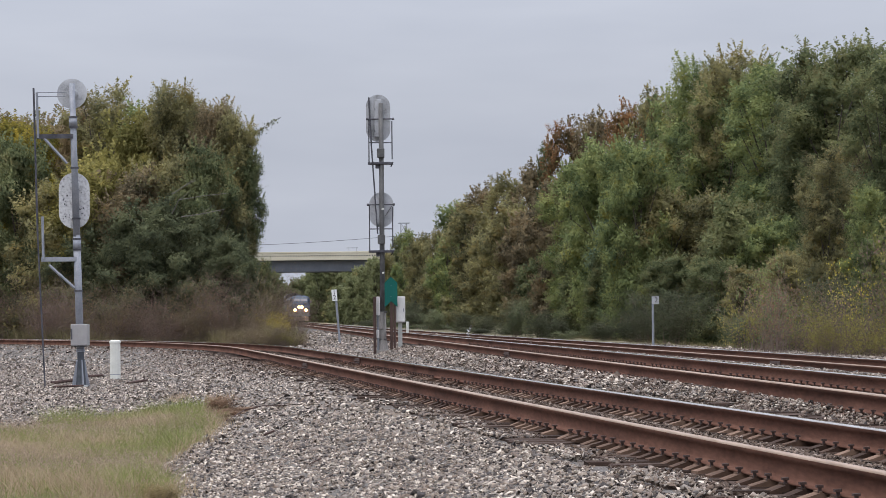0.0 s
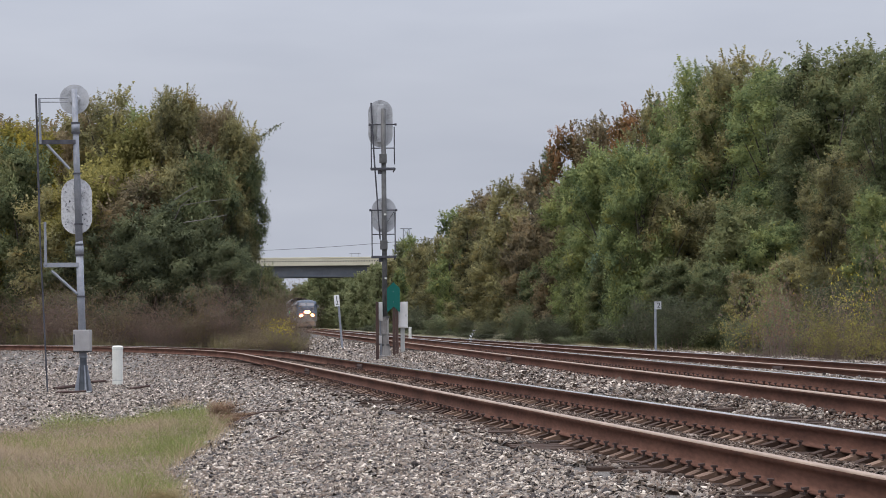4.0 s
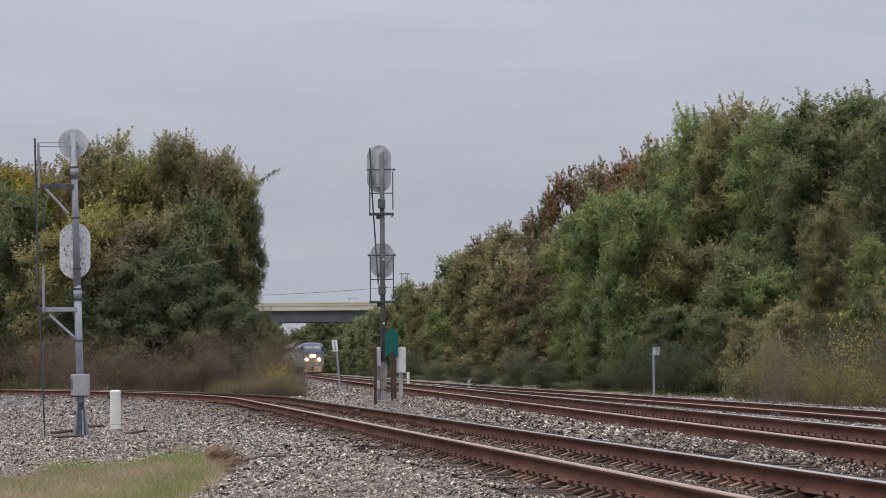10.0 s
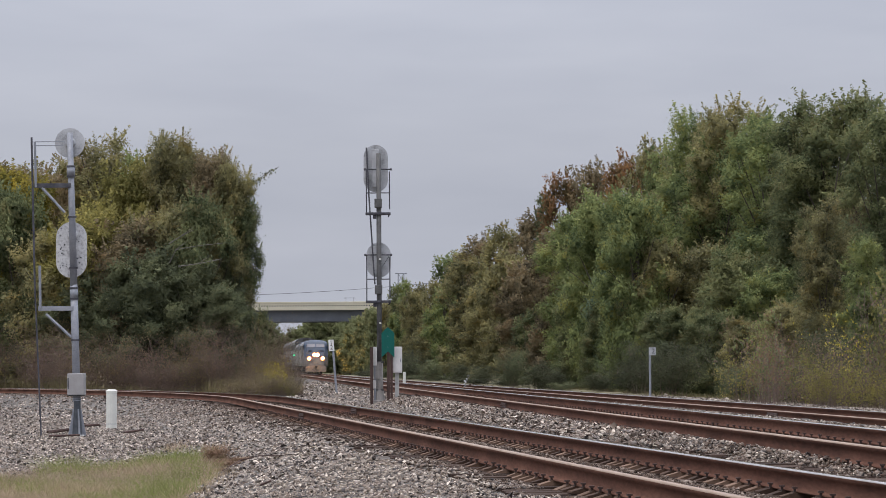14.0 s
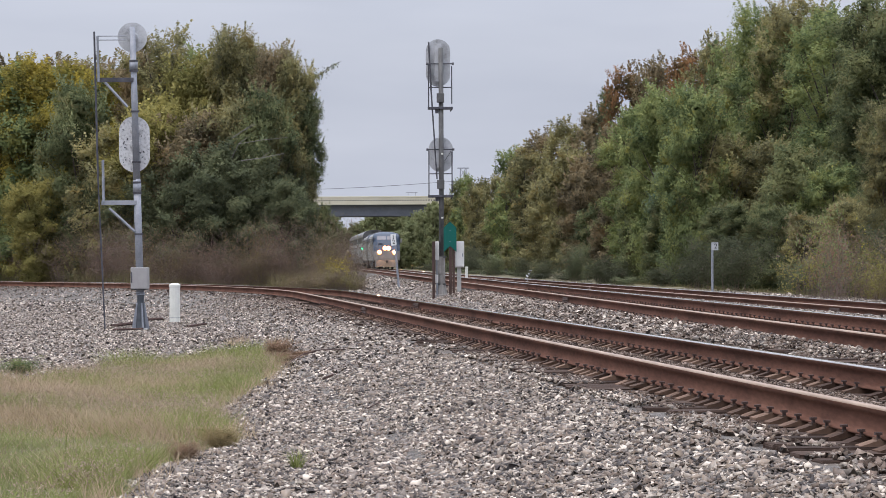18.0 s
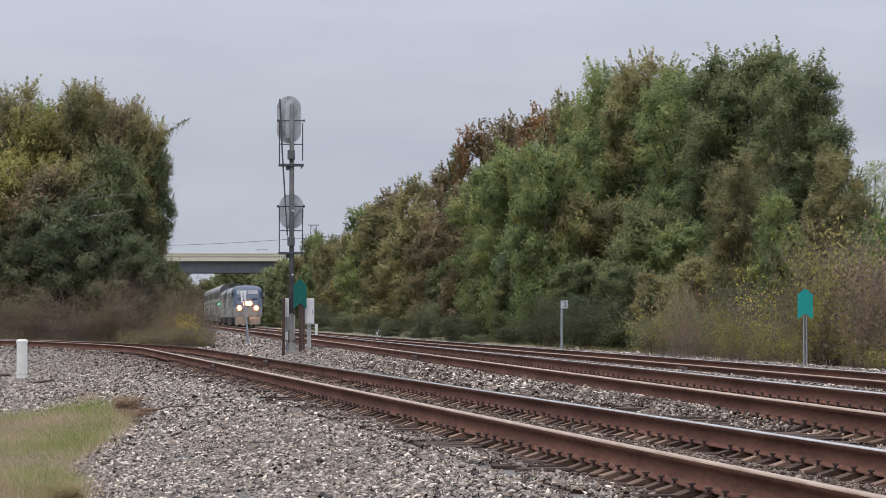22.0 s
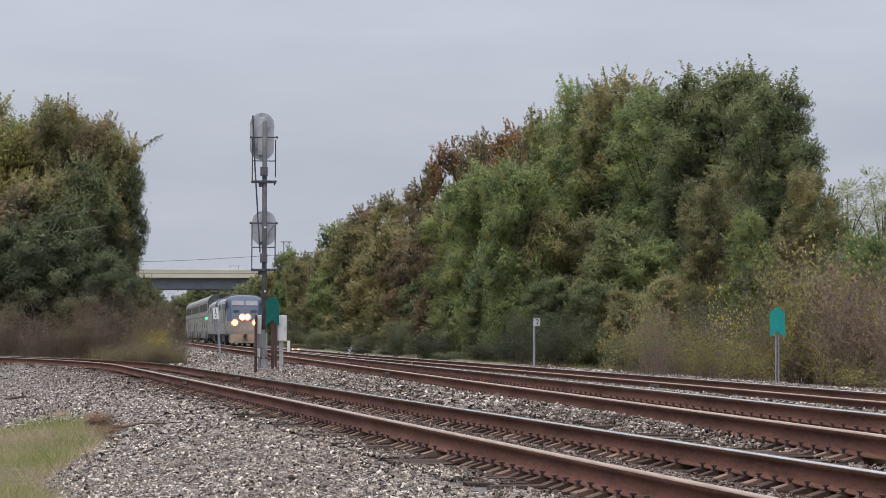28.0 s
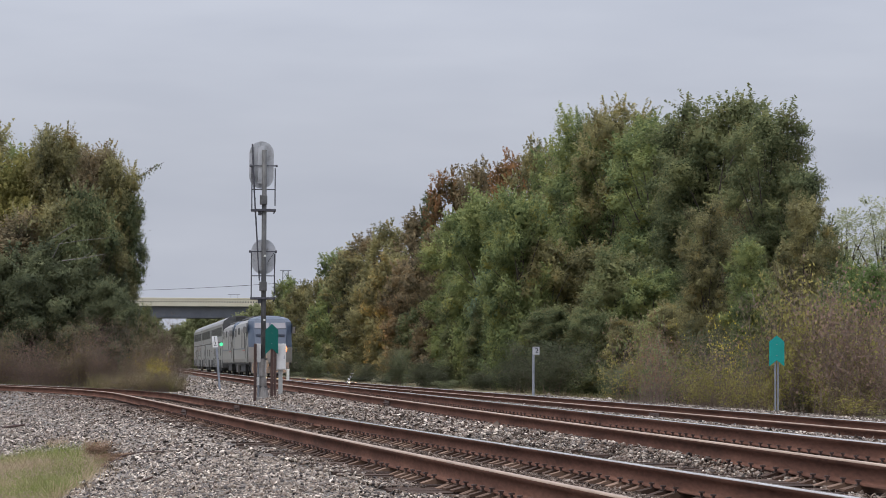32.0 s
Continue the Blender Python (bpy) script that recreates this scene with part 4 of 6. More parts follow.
TREES_EAST_REAR = (
    (12.8, 99.2, 3.6, 1.2, 'dark'), (12.6, 91.8, 6.9, 1.2, 'olive'), (-8.2, 385.4, 12.9, 1.4, 'dark'), (-6.9, 393.9, 13.5, 2.4, 'green'),
    (-4, 340, 11.3, 2.3, 'olive'), (-2.1, 317.7, 11.3, 1.7, 'olive'), (0.1, 312.7, 14, 2.8, 'green'), (1.6, 291.3, 13.7, 3, 'olive'),
    (3.1, 256.6, 13.3, 2.8, 'brown'), (5, 251.8, 14.1, 2.7, 'olive'), (6.4, 223.3, 13.7, 2.3, 'brown'), (7.4, 214.9, 15.4, 1.2, 'dark'),
    (8.2, 192.6, 14.7, 2.1, 'rust'), (10.1, 190.3, 15.3, 2.2, 'brown'), (10.9, 172.7, 14.4, 1.9, 'rust'), (12.1, 165.9, 14.8, 1.9, 'olive'),
    (12.6, 158.5, 14, 2.1, 'green'), (12.8, 139.8, 14.5, 2.6, 'green'), (13.7, 130, 14.1, 2.5, 'olive'), (14.1, 119.4, 12.4, 2.7, 'green'),
    (14.8, 111.3, 12.3, 2.4, 'dark'), (14.3, 112.9, 10.6, 1.9, 'dark'), (15.3, 109.6, 11.6, 2.3, 'dark'), (14.1, 131.5, 12.6, 2.4, 'olive'),
    (12.9, 130, 12.2, 2.4, 'green'), (12.9, 148.7, 12.7, 2.5, 'olive'), (14.1, 124.2, 13, 1.9, 'green'), (13.2, 134.6, 13.8, 1.8, 'olive'),
    (16.3, 111, 12.5, 2.3, 'dark'), (15.4, 103.6, 7.7, 1.7, 'olive'), (16, 100.5, 11, 1.9, 'dark'), (16.9, 100.6, 10.9, 1.2, 'dark'), (17.0, 98.5, 8.5, 1.6, 'dark'), (13.9, 97, 6.6, 1.5, 'dark'), (16.9, 86, 4.4, 1.2, 'fresh'), (17.9, 87, 3.6, 1.0, 'fresh'),
    (16.5, 101.5, 7.4, 2.0, 'brown'), (16.4, 94, 7.2, 1.3, 'olive'), (22.3, 118, 8, 2.4, 'pale'), (24.4, 120, 8.7, 2.8, 'pale'),
    (26, 118, 8.3, 3.2, 'pale'), (17.4, 92, 4.1, 1.7, 'green'), (18.9, 95, 4.8, 1.9, 'green'), (19.5, 92, 4.3, 1.7, 'olive'),
    (18, 100, 5.8, 1.7, 'green'),
)
TREES_WEST = (
    (-26.2, 129, 10.5, 4.1, 'green'), (-23.9, 126, 10.6, 2.6, 'gold'), (-22.0, 123, 10.9, 2.4, 'gold'), (-20.3, 122, 10.7, 2.3, 'gold'), (-18.6, 120.5, 10.1, 1.9, 'gold'),
    (-19.1, 126, 10.3, 2.9, 'olive'), (-17.7, 124, 10.9, 2.6, 'brown'), (-15.9, 122, 12.3, 2.2, 'olive'), (-14.2, 120, 10.6, 2.6, 'turning'),
    (-13.2, 121, 11.2, 2.3, 'green'), (-11.8, 122, 11.7, 1.9, 'olive'), (-10.6, 120, 10.7, 1.6, 'olive'), (-10.2, 119, 10.0, 1.3, 'olive'),
)
TREES_WEST_FRONT = (
    (-24.9, 128, 7.7, 3.5, 'olive'), (-21.9, 123, 9.8, 3.4, 'green'), (-18.9, 118, 9.2, 2.2, 'dark'), (-17.1, 116, 7.3, 2.5, 'olive'),
    (-15.6, 116, 8.3, 2.5, 'turning'), (-13.9, 115.5, 7.7, 2.5, 'brown'), (-12.3, 116, 8.3, 2.3, 'olive'), (-10.7, 115.5, 8.4, 2.0, 'dark'),
    (-10.1, 115.5, 7.0, 1.3, 'olive'), (-9.5, 116, 6.0, 0.8, 'deep'), (-14.2, 114, 5.9, 2, 'deep'), (-12.7, 114, 6.5, 2.1, 'deep'),
    (-11.1, 114, 6, 2, 'deep'), (-9.7, 113.5, 4.5, 1.7, 'deep'), (-17.6, 117, 5, 1.9, 'deep'), (-20.5, 121, 4.8, 1.9, 'deep'),
    (-9.2, 114, 4.2, 1.0, 'deep'), (-15.8, 114.5, 4.9, 1.9, 'deep'), (-27.7, 131, 11.2, 2.1, 'olive'), (-26.4, 131, 11.2, 2.1, 'brown'),
    (-25.2, 131, 11.2, 2.1, 'brown'), (-23.9, 131, 11.2, 2.1, 'olive'), (-22.7, 131, 11.2, 2.1, 'brown'), (-21.4, 131, 11.2, 2.1, 'brown'),
    (-20.1, 131, 11.2, 2.1, 'olive'), (-18.9, 131, 10.7, 2.1, 'brown'), (-17.6, 131, 11.7, 2.1, 'brown'), (-16.4, 131, 10.9, 2.1, 'olive'),
    (-15.1, 131, 10.8, 2.1, 'brown'), (-13.9, 131, 11.7, 2.1, 'brown'), (-12.6, 131, 10.9, 2.1, 'olive'),
    (-20.7, 117, 4.6, 1.5, 'turning'), (-8.5, 116, 3.7, 0.9, 'dark'),
)
TREES_FAR = (
    (-40.4, 480, 11.3, 2.3, 'green'), (-41, 505, 11.7, 3, 'olive'), (-41.5, 530, 12.2, 3.1, 'pale'), (-36.2, 480, 10.7, 2.9, 'green'),
    (-36.6, 505, 11.6, 2.6, 'olive'), (-36.9, 530, 12, 3.1, 'pale'), (-32, 480, 11.2, 2.8, 'green'), (-32.2, 505, 6.5, 3, 'olive'),
    (-32.2, 530, 7.3, 3.2, 'pale'), (-27.8, 480, 7.5, 2.5, 'green'), (-27.8, 505, 8.3, 3, 'olive'), (-27.6, 530, 9.7, 3.2, 'pale'),
    (-23.4, 470, 10.9, 2.7, 'olive'), (-23.5, 500, 11.9, 2.8, 'pale'), (-23.5, 530, 13, 3, 'green'), (-19.6, 470, 10.7, 3.2, 'olive'),
    (-19.5, 500, 12.2, 2.7, 'pale'), (-19.2, 530, 11.4, 3.3, 'green'), (-15.8, 470, 11.1, 2.7, 'olive'), (-15.4, 500, 11.5, 3.3, 'pale'),
    (-14.9, 530, 12.3, 3.2, 'green'), (-11.9, 470, 11.7, 3.1, 'olive'), (-11.4, 500, 12.4, 3, 'pale'), (-10.6, 530, 11.6, 3, 'green'),
    (-14.3, 345, 4.7, 1.8, 'pale'), (-12.5, 335, 5.7, 1.7, 'green'), (-10.7, 330, 7, 1.7, 'olive'), (-9.4, 325, 7.9, 1.6, 'pale'),
    (-15.3, 400, 6.1, 2, 'pale'), (-18.5, 415, 5.2, 2, 'pale'), (-17.6, 430, 7.8, 2.2, 'pale'), (-14.8, 420, 8.5, 2.1, 'pale'),
    (-12, 400, 9.4, 2, 'olive'),
)


for row in TREES_EAST + TREES_EAST_REAR:
    tree(*row, THIN if row[4] == "pale" else NEAR if row[1] < 150 else MID, "in the dense row along the far track", "trees along the far track")
for row in TREES_WEST + TREES_WEST_FRONT:
    tree(*row, NEAR if row[1] < 130 else MID, "in the thicket behind the branch curve", "trees behind the branch curve")
for row in ((-9.45, 117.6, 10.1, 1.35, 'olive'), (-8.95, 117.4, 8.7, 1.1, 'dark'), (-10.4, 118.4, 10.6, 1.5, 'brown'), (-9.3, 116.8, 6.1, 1.1, 'olive'), (-12.4, 119, 11.9, 1.6, 'olive')):
    tree(*row, HIGH, "at the thicket edge behind the branch", "trees behind the branch curve")
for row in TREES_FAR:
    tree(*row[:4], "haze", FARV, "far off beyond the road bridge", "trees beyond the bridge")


def far_woods():
    """Joined distant foliage that closes the view."""
    rng = np.random.default_rng(77)
    n = 26000
    x = rng.uniform(-420, 420, n)
    y = 640 + rng.uniform(0, 60, n) + 0.1 * np.abs(x)
    top = 8.5 + 3.5 * np.sin(x * 0.05) + 2 * np.sin(x * 0.21) + np.where(x > -20, 3, 0)
    c = np.stack([x, y, np.maximum(0.3, top * rng.random(n) ** 0.7)], 1)
    # the haze over the distance lies in this leaf colour
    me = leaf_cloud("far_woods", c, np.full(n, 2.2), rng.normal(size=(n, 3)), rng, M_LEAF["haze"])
    tagged(new("far_woods", me), "distant olive-green line of woods, paled for haze", "woods", kind="stuff")


far_woods()


def leafy_branch_tip():
    """The dark leafy twig that stands out of the thicket's edge."""
    t = thing("overhanging_branch", pose(-7.6, 117.6, 10.05), "bare branch with a dark leaf cluster at the thicket edge", "branch")
    part("twig", tube(tube(B(), (-2.6, 0.3, -1.6), (-0.3, 0, -0.02), 0.03, 0.012, 5), (-0.3, 0, -0.02), (0.15, 0, 0.2), 0.015, 0.006, 5), M_BARK, t)
    rng = np.random.default_rng(31)
    u = rng.random(260)[:, None]
    c = np.array([-0.1, 0, 0.08]) * (1 - u) + np.array([-2.0, 0.2, -1.2]) * u + rng.normal(size=(260, 3)) * (0.05 + 0.22 * u)
    ob = new("foliage", leaf_cloud("foliage", c, np.full(len(c), 0.1), rng.normal(size=(len(c), 3)), rng, M_LEAF["dark"]))
    ob.parent = t


leafy_branch_tip()


def bare_branch(points):
    """A pale dead limb that shows against the thicket."""
    x, y, z = points[0]
    t = thing("bare_branch", pose(x, y, z), "pale bare dead branch in front of the thicket", "branch", "bare branches in the thicket")
    bm = B()
    pts = [Vector(p) - Vector(points[0]) for p in points]
    for i, (a, b) in enumerate(zip(pts, pts[1:])):
        tube(bm, a, b, 0.024 - 0.005 * i, 0.019 - 0.005 * i, 6)
    tube(bm, pts[1], pts[1] + Vector((0.5, -0.1, 0.35)), 0.015, 0.006, 5)
    part("limb", bm, M_DEADWOOD, t)


bare_branch([(-11.7, 112.6, 5.9), (-11.4, 112.3, 6.45), (-10.45, 112.2, 6.6), (-9.35, 112.4, 6.72)])
bare_branch([(-11.3, 112.3, 5.75), (-10.45, 112.1, 5.85), (-9.5, 112.3, 6.05)])
bare_branch([(-11.7, 112.5, 6.7), (-11.2, 112.3, 7.0), (-10.7, 112.3, 7.25)])


# ---- scrub ----
def scrub_shape(seed, stems, leaves, leaf, height=2.0, spread=0.9, top=0.0, leafy=1.0):
    """Meshes of tangled stems and of sparse foliage, for a bush 2 m high."""
    rng = np.random.default_rng(seed)
    limbs, tips = [], []
    for i in range(stems):
        a, b = rng.uniform(0, 2 * math.pi), rng.uniform(0, 2 * math.pi)
        q = spread * math.sqrt(rng.random()) * 0.6
        h = height * rng.uniform(0.4, 1.02)
        k, wob = rng.uniform(0.2, 1.1), rng.uniform(-0.22, 0.22, (5, 2))
        path = [(q * math.cos(a) + k * u * u * math.cos(b) + wob[j, 0] * u, q * math.sin(a) + k * u * u * math.sin(b) + wob[j, 1] * u, h * u * (1.1 - 0.1 * u) - 0.05, 0.0075 * (1.1 - u))
                for j, u in enumerate(np.linspace(0, 1, 5))]
        limbs.append(path)
        for j in range(7):
            k0 = rng.integers(1, 5)
            x, y, z, _ = path[k0]
            dx, dy, dz = rng.normal() * 0.3, rng.normal() * 0.3, rng.uniform(-0.05, 0.4)
            limbs.append([(x, y, z, 0.006), (x + dx * 0.6, y + dy * 0.6, z + dz * 0.45, 0.004), (x + dx, y + dy, z + dz, 0.002)])
            tips.append((x + dx, y + dy, z + dz))
        tips += [p[:3] for p in path[2:]]
    tips = np.array([p for p in tips if p[2] >= top * height])
    tips = tips[rng.random(len(tips)) < leafy]
    c = tips[rng.choice(len(tips), leaves)] + rng.normal(size=(leaves, 3)) * 0.12
    c[:, 2] = np.maximum(c[:, 2], 0.04)
    soft = np.stack([c[:, 0], c[:, 1], 0.6 * (c[:, 2] - 0.3 * height)], 1) + rng.normal(size=(leaves, 3)) * 0.3
    soft /= np.linalg.norm(soft, axis=1)[:, None]
    return limb_mesh("stem", limbs, M_TWIG, 3), leaf_cloud("foliage", c, np.full(leaves, leaf), soft, rng, M_LEAF["scrub"], 0.7, None, soft)


SCRUB = [scrub_shape(90 + i, 60, 2300, 0.042) for i in range(5)]
DENSE = [scrub_shape(100 + i, 22, 9000, 0.065) for i in range(2)]
OPEN = [scrub_shape(130 + i, 34, 800, 0.07, spread=1.1, leafy=0.35) for i in range(4)]
TUFT = [scrub_shape(120, 90, 5200, 0.13)]
YELLOW = [scrub_shape(112, 9, 110, 0.06, spread=0.2, top=0.72), scrub_shape(113, 9, 120, 0.08, spread=0.3, top=0.4)]
LEAFY = [scrub_shape(116 + i, 34, 1500, 0.072, leafy=0.2) for i in range(2)]
BLOOM = [scrub_shape(110, 34, 240, 0.085, top=0.62)]


def bush(x, y, height, radius, kind, label, group, shapes=None, name="bush"):
    stems, foliage = random.choice(shapes or SCRUB)
    t = thing(name, pose(x, y, float(ground_z(x, y)), 0, 0, random.uniform(0, 360)) @ Matrix.Diagonal((radius, radius, height / 2.0, 1)), label, "bush", group)
    for n, me in (("stem", stems), ("foliage", foliage)):
        ob = new(n, me)
        ob.parent = t
        if n == "foliage":
            ob.material_slots[0].link = "OBJECT"
            ob.material_slots[0].material = M_LEAF[kind]
    return t


rs = random.Random(12)
for i in range(54):
    x = -27 + i * 0.385 + rs.uniform(-0.2, 0.2)
    y = max(111.5, float(np.interp(-x, -A1[100:, 0], A1[100:, 1])) + 4.0) + rs.uniform(-1.4, 1.4)
    tall = rs.choice((1.2, 1.6, 2.0, 2.4, 2.9)) * (0.8 if x > -7.5 else 1)
    bush(x, y, tall, rs.uniform(0.8, 1.3), rs.choice(["scrub", "scrub", "brown", "scrub", "straw"]), "brown half-bare scrub bush below the trees", "scrub behind the branch curve")
for i in range(30):
    y = rs.uniform(61, 81)
    o = rs.uniform(5.2, 7.0) + (2.2 if y < 74 else 0)
    bush(LINE_3[0] + LINE_3[1] * y + o, y, rs.uniform(1.2, 2.2) + (y < 76) * rs.uniform(0.2, 1.9), rs.uniform(0.9, 1.4), rs.choice(["scrub", "scrub", "turning", "scrub", "scrub"]),
         "brown and yellowing scrub bush beside the far track", "scrub beside the far track", OPEN)
for x, y, h, r, k, shape in ((10.45, 72, 2.5, 1.0, "yellow", YELLOW[0]), (10.6, 72.4, 2.2, 0.7, "yellow", YELLOW[1]), (9.95, 71.5, 0.95, 0.5, "yellow", YELLOW[1]), (10.15, 72, 1.6, 0.5, "turning", YELLOW[0]), (11.2, 70.5, 1.2, 0.35, "yellow", YELLOW[1]),
                             (12.5, 72, 3.7, 1.25, "turning", LEAFY[0]), (13.3, 72.5, 3.0, 1.2, "turning", LEAFY[1]), (14.1, 71, 2.7, 1.2, "turning", LEAFY[0]), (14.5, 69.5, 2.0, 1.0, "turning", LEAFY[1]),
                             (9.2, 78, 2.4, 0.9, "green", LEAFY[1]), (8.7, 80, 2.0, 0.9, "turning", LEAFY[0]),
                             (9.75, 71, 1.5, 0.7, "turning", LEAFY[0]), (10.4, 70.4, 1.7, 0.7, "turning", LEAFY[1]), (11.0, 70, 1.3, 0.7, "turning", LEAFY[0]), (11.8, 70.5, 2.7, 0.9, "turning", LEAFY[1]),
                             (12.7, 69.5, 1.9, 0.9, "turning", LEAFY[0]), (13.6, 68.8, 1.5, 0.8, "turning", LEAFY[1]), (11.7, 73, 3.6, 1.0, "olive", LEAFY[0])):
    bush(x, y, h, r, k, {"yellow": "bright yellow autumn shrub beside the far track", "turning": "half-bare yellowing shrub beside the far track", "green": "leafy green shrub beside the far track", "olive": "leafy olive shrub beside the far track"}[k],
         "scrub beside the far track", [shape])
for i in range(9):
    y = 61 + i * 2.6 + rs.uniform(-0.5, 0.5)
    bush(LINE_3[0] + LINE_3[1] * y + rs.uniform(6.2, 7.2) + (0.8 if y < 70 else 0), y, rs.uniform(0.5, 1.2), rs.uniform(0.7, 1.1), rs.choice(["turning", "olive", "undershade"]),
         "low olive undergrowth bush below the scrub", "undergrowth beside the far track", LEAFY)
# mostly in the darkest green, which carries the shade below the trees
for i in range(44):
    y = 80 + i * 5.2 + rs.uniform(-1, 1)
    bush(LINE_3[0] + LINE_3[1] * y + float(np.interp(y, (85, 110), (5.8, 3.8))) + rs.uniform(-0.3, 1.1), y, rs.choice((0.3, 0.45, 0.7, 1.2, 1.9)) * rs.uniform(0.8, 1.2), rs.uniform(0.5, 1.2), rs.choice(["undershade", "undershade", "undershade", "undershade", "deep"]),
         "low dark green undergrowth bush beside the far track", "undergrowth beside the far track", DENSE)
for x, y, h, r, k in ((-7.1, 107.5, 0.7, 0.7, "straw"), (-6.6, 106.8, 0.6, 0.6, "straw"), (-7.15, 106.6, 1.1, 0.5, "turning"), (-6.7, 106.5, 1.0, 0.45, "turning"), (-7.15, 106.4, 1.35, 0.5, "bloom"),
                      (-6.75, 106.3, 1.2, 0.45, "bloom"), (-7.7, 107.5, 0.9, 0.8, "straw"), (-8.6, 107.6, 0.7, 0.9, "straw"), (-7.3, 106.4, 0.6, 0.6, "straw"), (-6.0, 107.0, 0.5, 0.5, "straw")):
    bush(x, y, h, r, k, {"bloom": "yellow-flowered weed clump at the ballast edge", "turning": "leafy yellow-green weed clump at the ballast edge", "straw": "weedy straw-coloured clump at the ballast edge"}[k],
         "weeds at the ballast edge", BLOOM if k == "bloom" else LEAFY if k == "turning" else SCRUB)
bush(8.8, 75.5, 2.3, 0.9, "dead", "pale twiggy half-dead shrub beside the far track", "scrub beside the far track", OPEN)
bush(-7.2, 114, 2.9, 0.7, "scrub", "brown half-bare scrub bush below the trees", "scrub behind the branch curve")
for x, y, h, r in ((-3.45, 40.6, 0.08, 0.2), (-3.3, 39.4, 0.09, 0.22), (-3.12, 39.9, 0.07, 0.16), (-3.35, 38.4, 0.06, 0.18)):
    bush(x, y, h, r, "dead", "low dead brown weed tuft at the grass edge", "weeds on the ballast", TUFT)
bush(-3.62, 41.6, 0.24, 0.19, "dead", "small dead brown weed clump on the ballast", "weeds on the ballast", TUFT)
for x, y, h, r in ((-2.66, 21.8, 0.13, 0.12), (-2.48, 22.9, 0.17, 0.14)):
    bush(x, y, h, r, "straw" if 22.5 < y < 30 else "dead", "small withered tuft at the grass edge", "weeds on the ballast", TUFT)
bush(-7.0, 38.2, 0.22, 0.35, "green", "low green weed patch at the grass edge", "weeds on the ballast", DENSE)


# ---- road bridge ----
def road_bridge():
    t = thing("road_bridge", pose(-30, 440, 0, 0, 0, -1.2), "cream-parapet highway bridge on dark girders over the tracks", "bridge")
    part("deck", box(B(), -60, 60, -6, 6, 10.55, 10.8), M_CONC, t)
    for y in (-5.2, -1.8, 1.8, 5.2):
        bm = B()
        box(bm, -60, 60, y - 0.05, y + 0.05, 8.75, 10.5)
        box(bm, -60, 60, y - 0.3, y + 0.3, 8.7, 8.78)
        box(bm, -60, 60, y - 0.25, y + 0.25, 10.45, 10.55)
        part("girder", bm, M_GIRDER, t)
    for y in (-6.1, 6.1):
        bm = B()
        box(bm, -60, 60, y - 0.18, y + 0.18, 10.5, 11.62, 0.03)
        box(bm, -60, 60, y - 0.24, y + 0.24, 11.62, 11.85, 0.03)
        rail_part = part("parapet", bm, M_PARAPET, t)
        if y < 0:
            me = None
            # small dark blocks on the parapet face, for the shade in its openings
            for i in range(110):
                if me is None:
                    bm = B()
                    box(bm, -0.1, 0.1, -0.02, 0.02, -0.09, 0.09)
                    me = bpy.data.meshes.new("recess")
                    bm.to_mesh(me)
                    bm.free()
                    me.materials.append(M_IRON)
                o = new("recess", me)
                o.parent = rail_part
                o.matrix_basis = pose(-22 + i * 0.42, y - 0.185, 11.2)
    for x in (-34, 34):
        bm = B()
        for y in (-4, 0, 4):
            tube(bm, (x, y, -0.3), (x, y, 7.9), 0.5, n=12)
        box(bm, x - 0.6, x + 0.6, -6, 6, 7.8, 8.7)
        part("pier", bm, M_CONC, t)
    bm = B()
    for x in (-0.6, 0.6):
        box(bm, 13.9 + x - 0.03, 13.9 + x + 0.03, -6.15, -6.05, 11.8, 12.5)
    box(bm, 13.0, 14.8, -6.12, -6.08, 12.38, 12.46)
    part("sign_frame", bm, M_GALV, t, "small grey frame on the parapet")
    return t


road_bridge()


def power_pylon(x, y, top):
    t = thing("power_pylon", pose(x, y, 0), "grey lattice steel power pylon above the trees", "pylon")
    bm = B()
    for sx in (-0.62, 0.62):
        for sy in (-0.62, 0.62):
            tube(bm, (sx * 1.6, sy * 1.6, -0.3), (sx, sy, top), 0.09, n=4)
    for z in np.arange(2, top, 2.2):
        for a, b in (((-1, -1), (1, -1)), ((1, 1), (-1, 1)), ((-1, 1), (-1, -1)), ((1, -1), (1, 1))):
            k = 0.62 + 0.37 * (1 - z / top)
            tube(bm, (a[0] * k, a[1] * k, z), (b[0] * k * 0.97, b[1] * k * 0.97, min(top, z + 2.2)), 0.05, n=4)
    part("tower", bm, M_GALV, t)
    bm = B()
    box(bm, -1.25, 1.25, -0.12, 0.12, top - 0.12, top + 0.1)
    part("crossarm", bm, M_GALV, t)


power_pylon(-10.9, 590, 21.6)


def overhead_wire():
    bm = B()
    pts = [(-62 + i * 5, 480, 14.2 - 0.9 * math.sin(math.pi * i / 12.0) + 0.17 * i) for i in range(13)]
    for a, b in zip(pts, pts[1:]):
        tube(bm, a, b, 0.035, n=4)
    t = thing("overhead_wire", pose(0, 0, 0), "thin dark overhead wire beyond the bridge", "wire", kind="structure")
    part("strand", bm, M_IRON, t)
    for p in (pts[0], pts[-1]):
        part("pole", tube(B(), (p[0], p[1], -0.3), (p[0], p[1], p[2] + 0.4), 0.16, 0.11, 8), M_POSTWOOD, t)


overhead_wire()


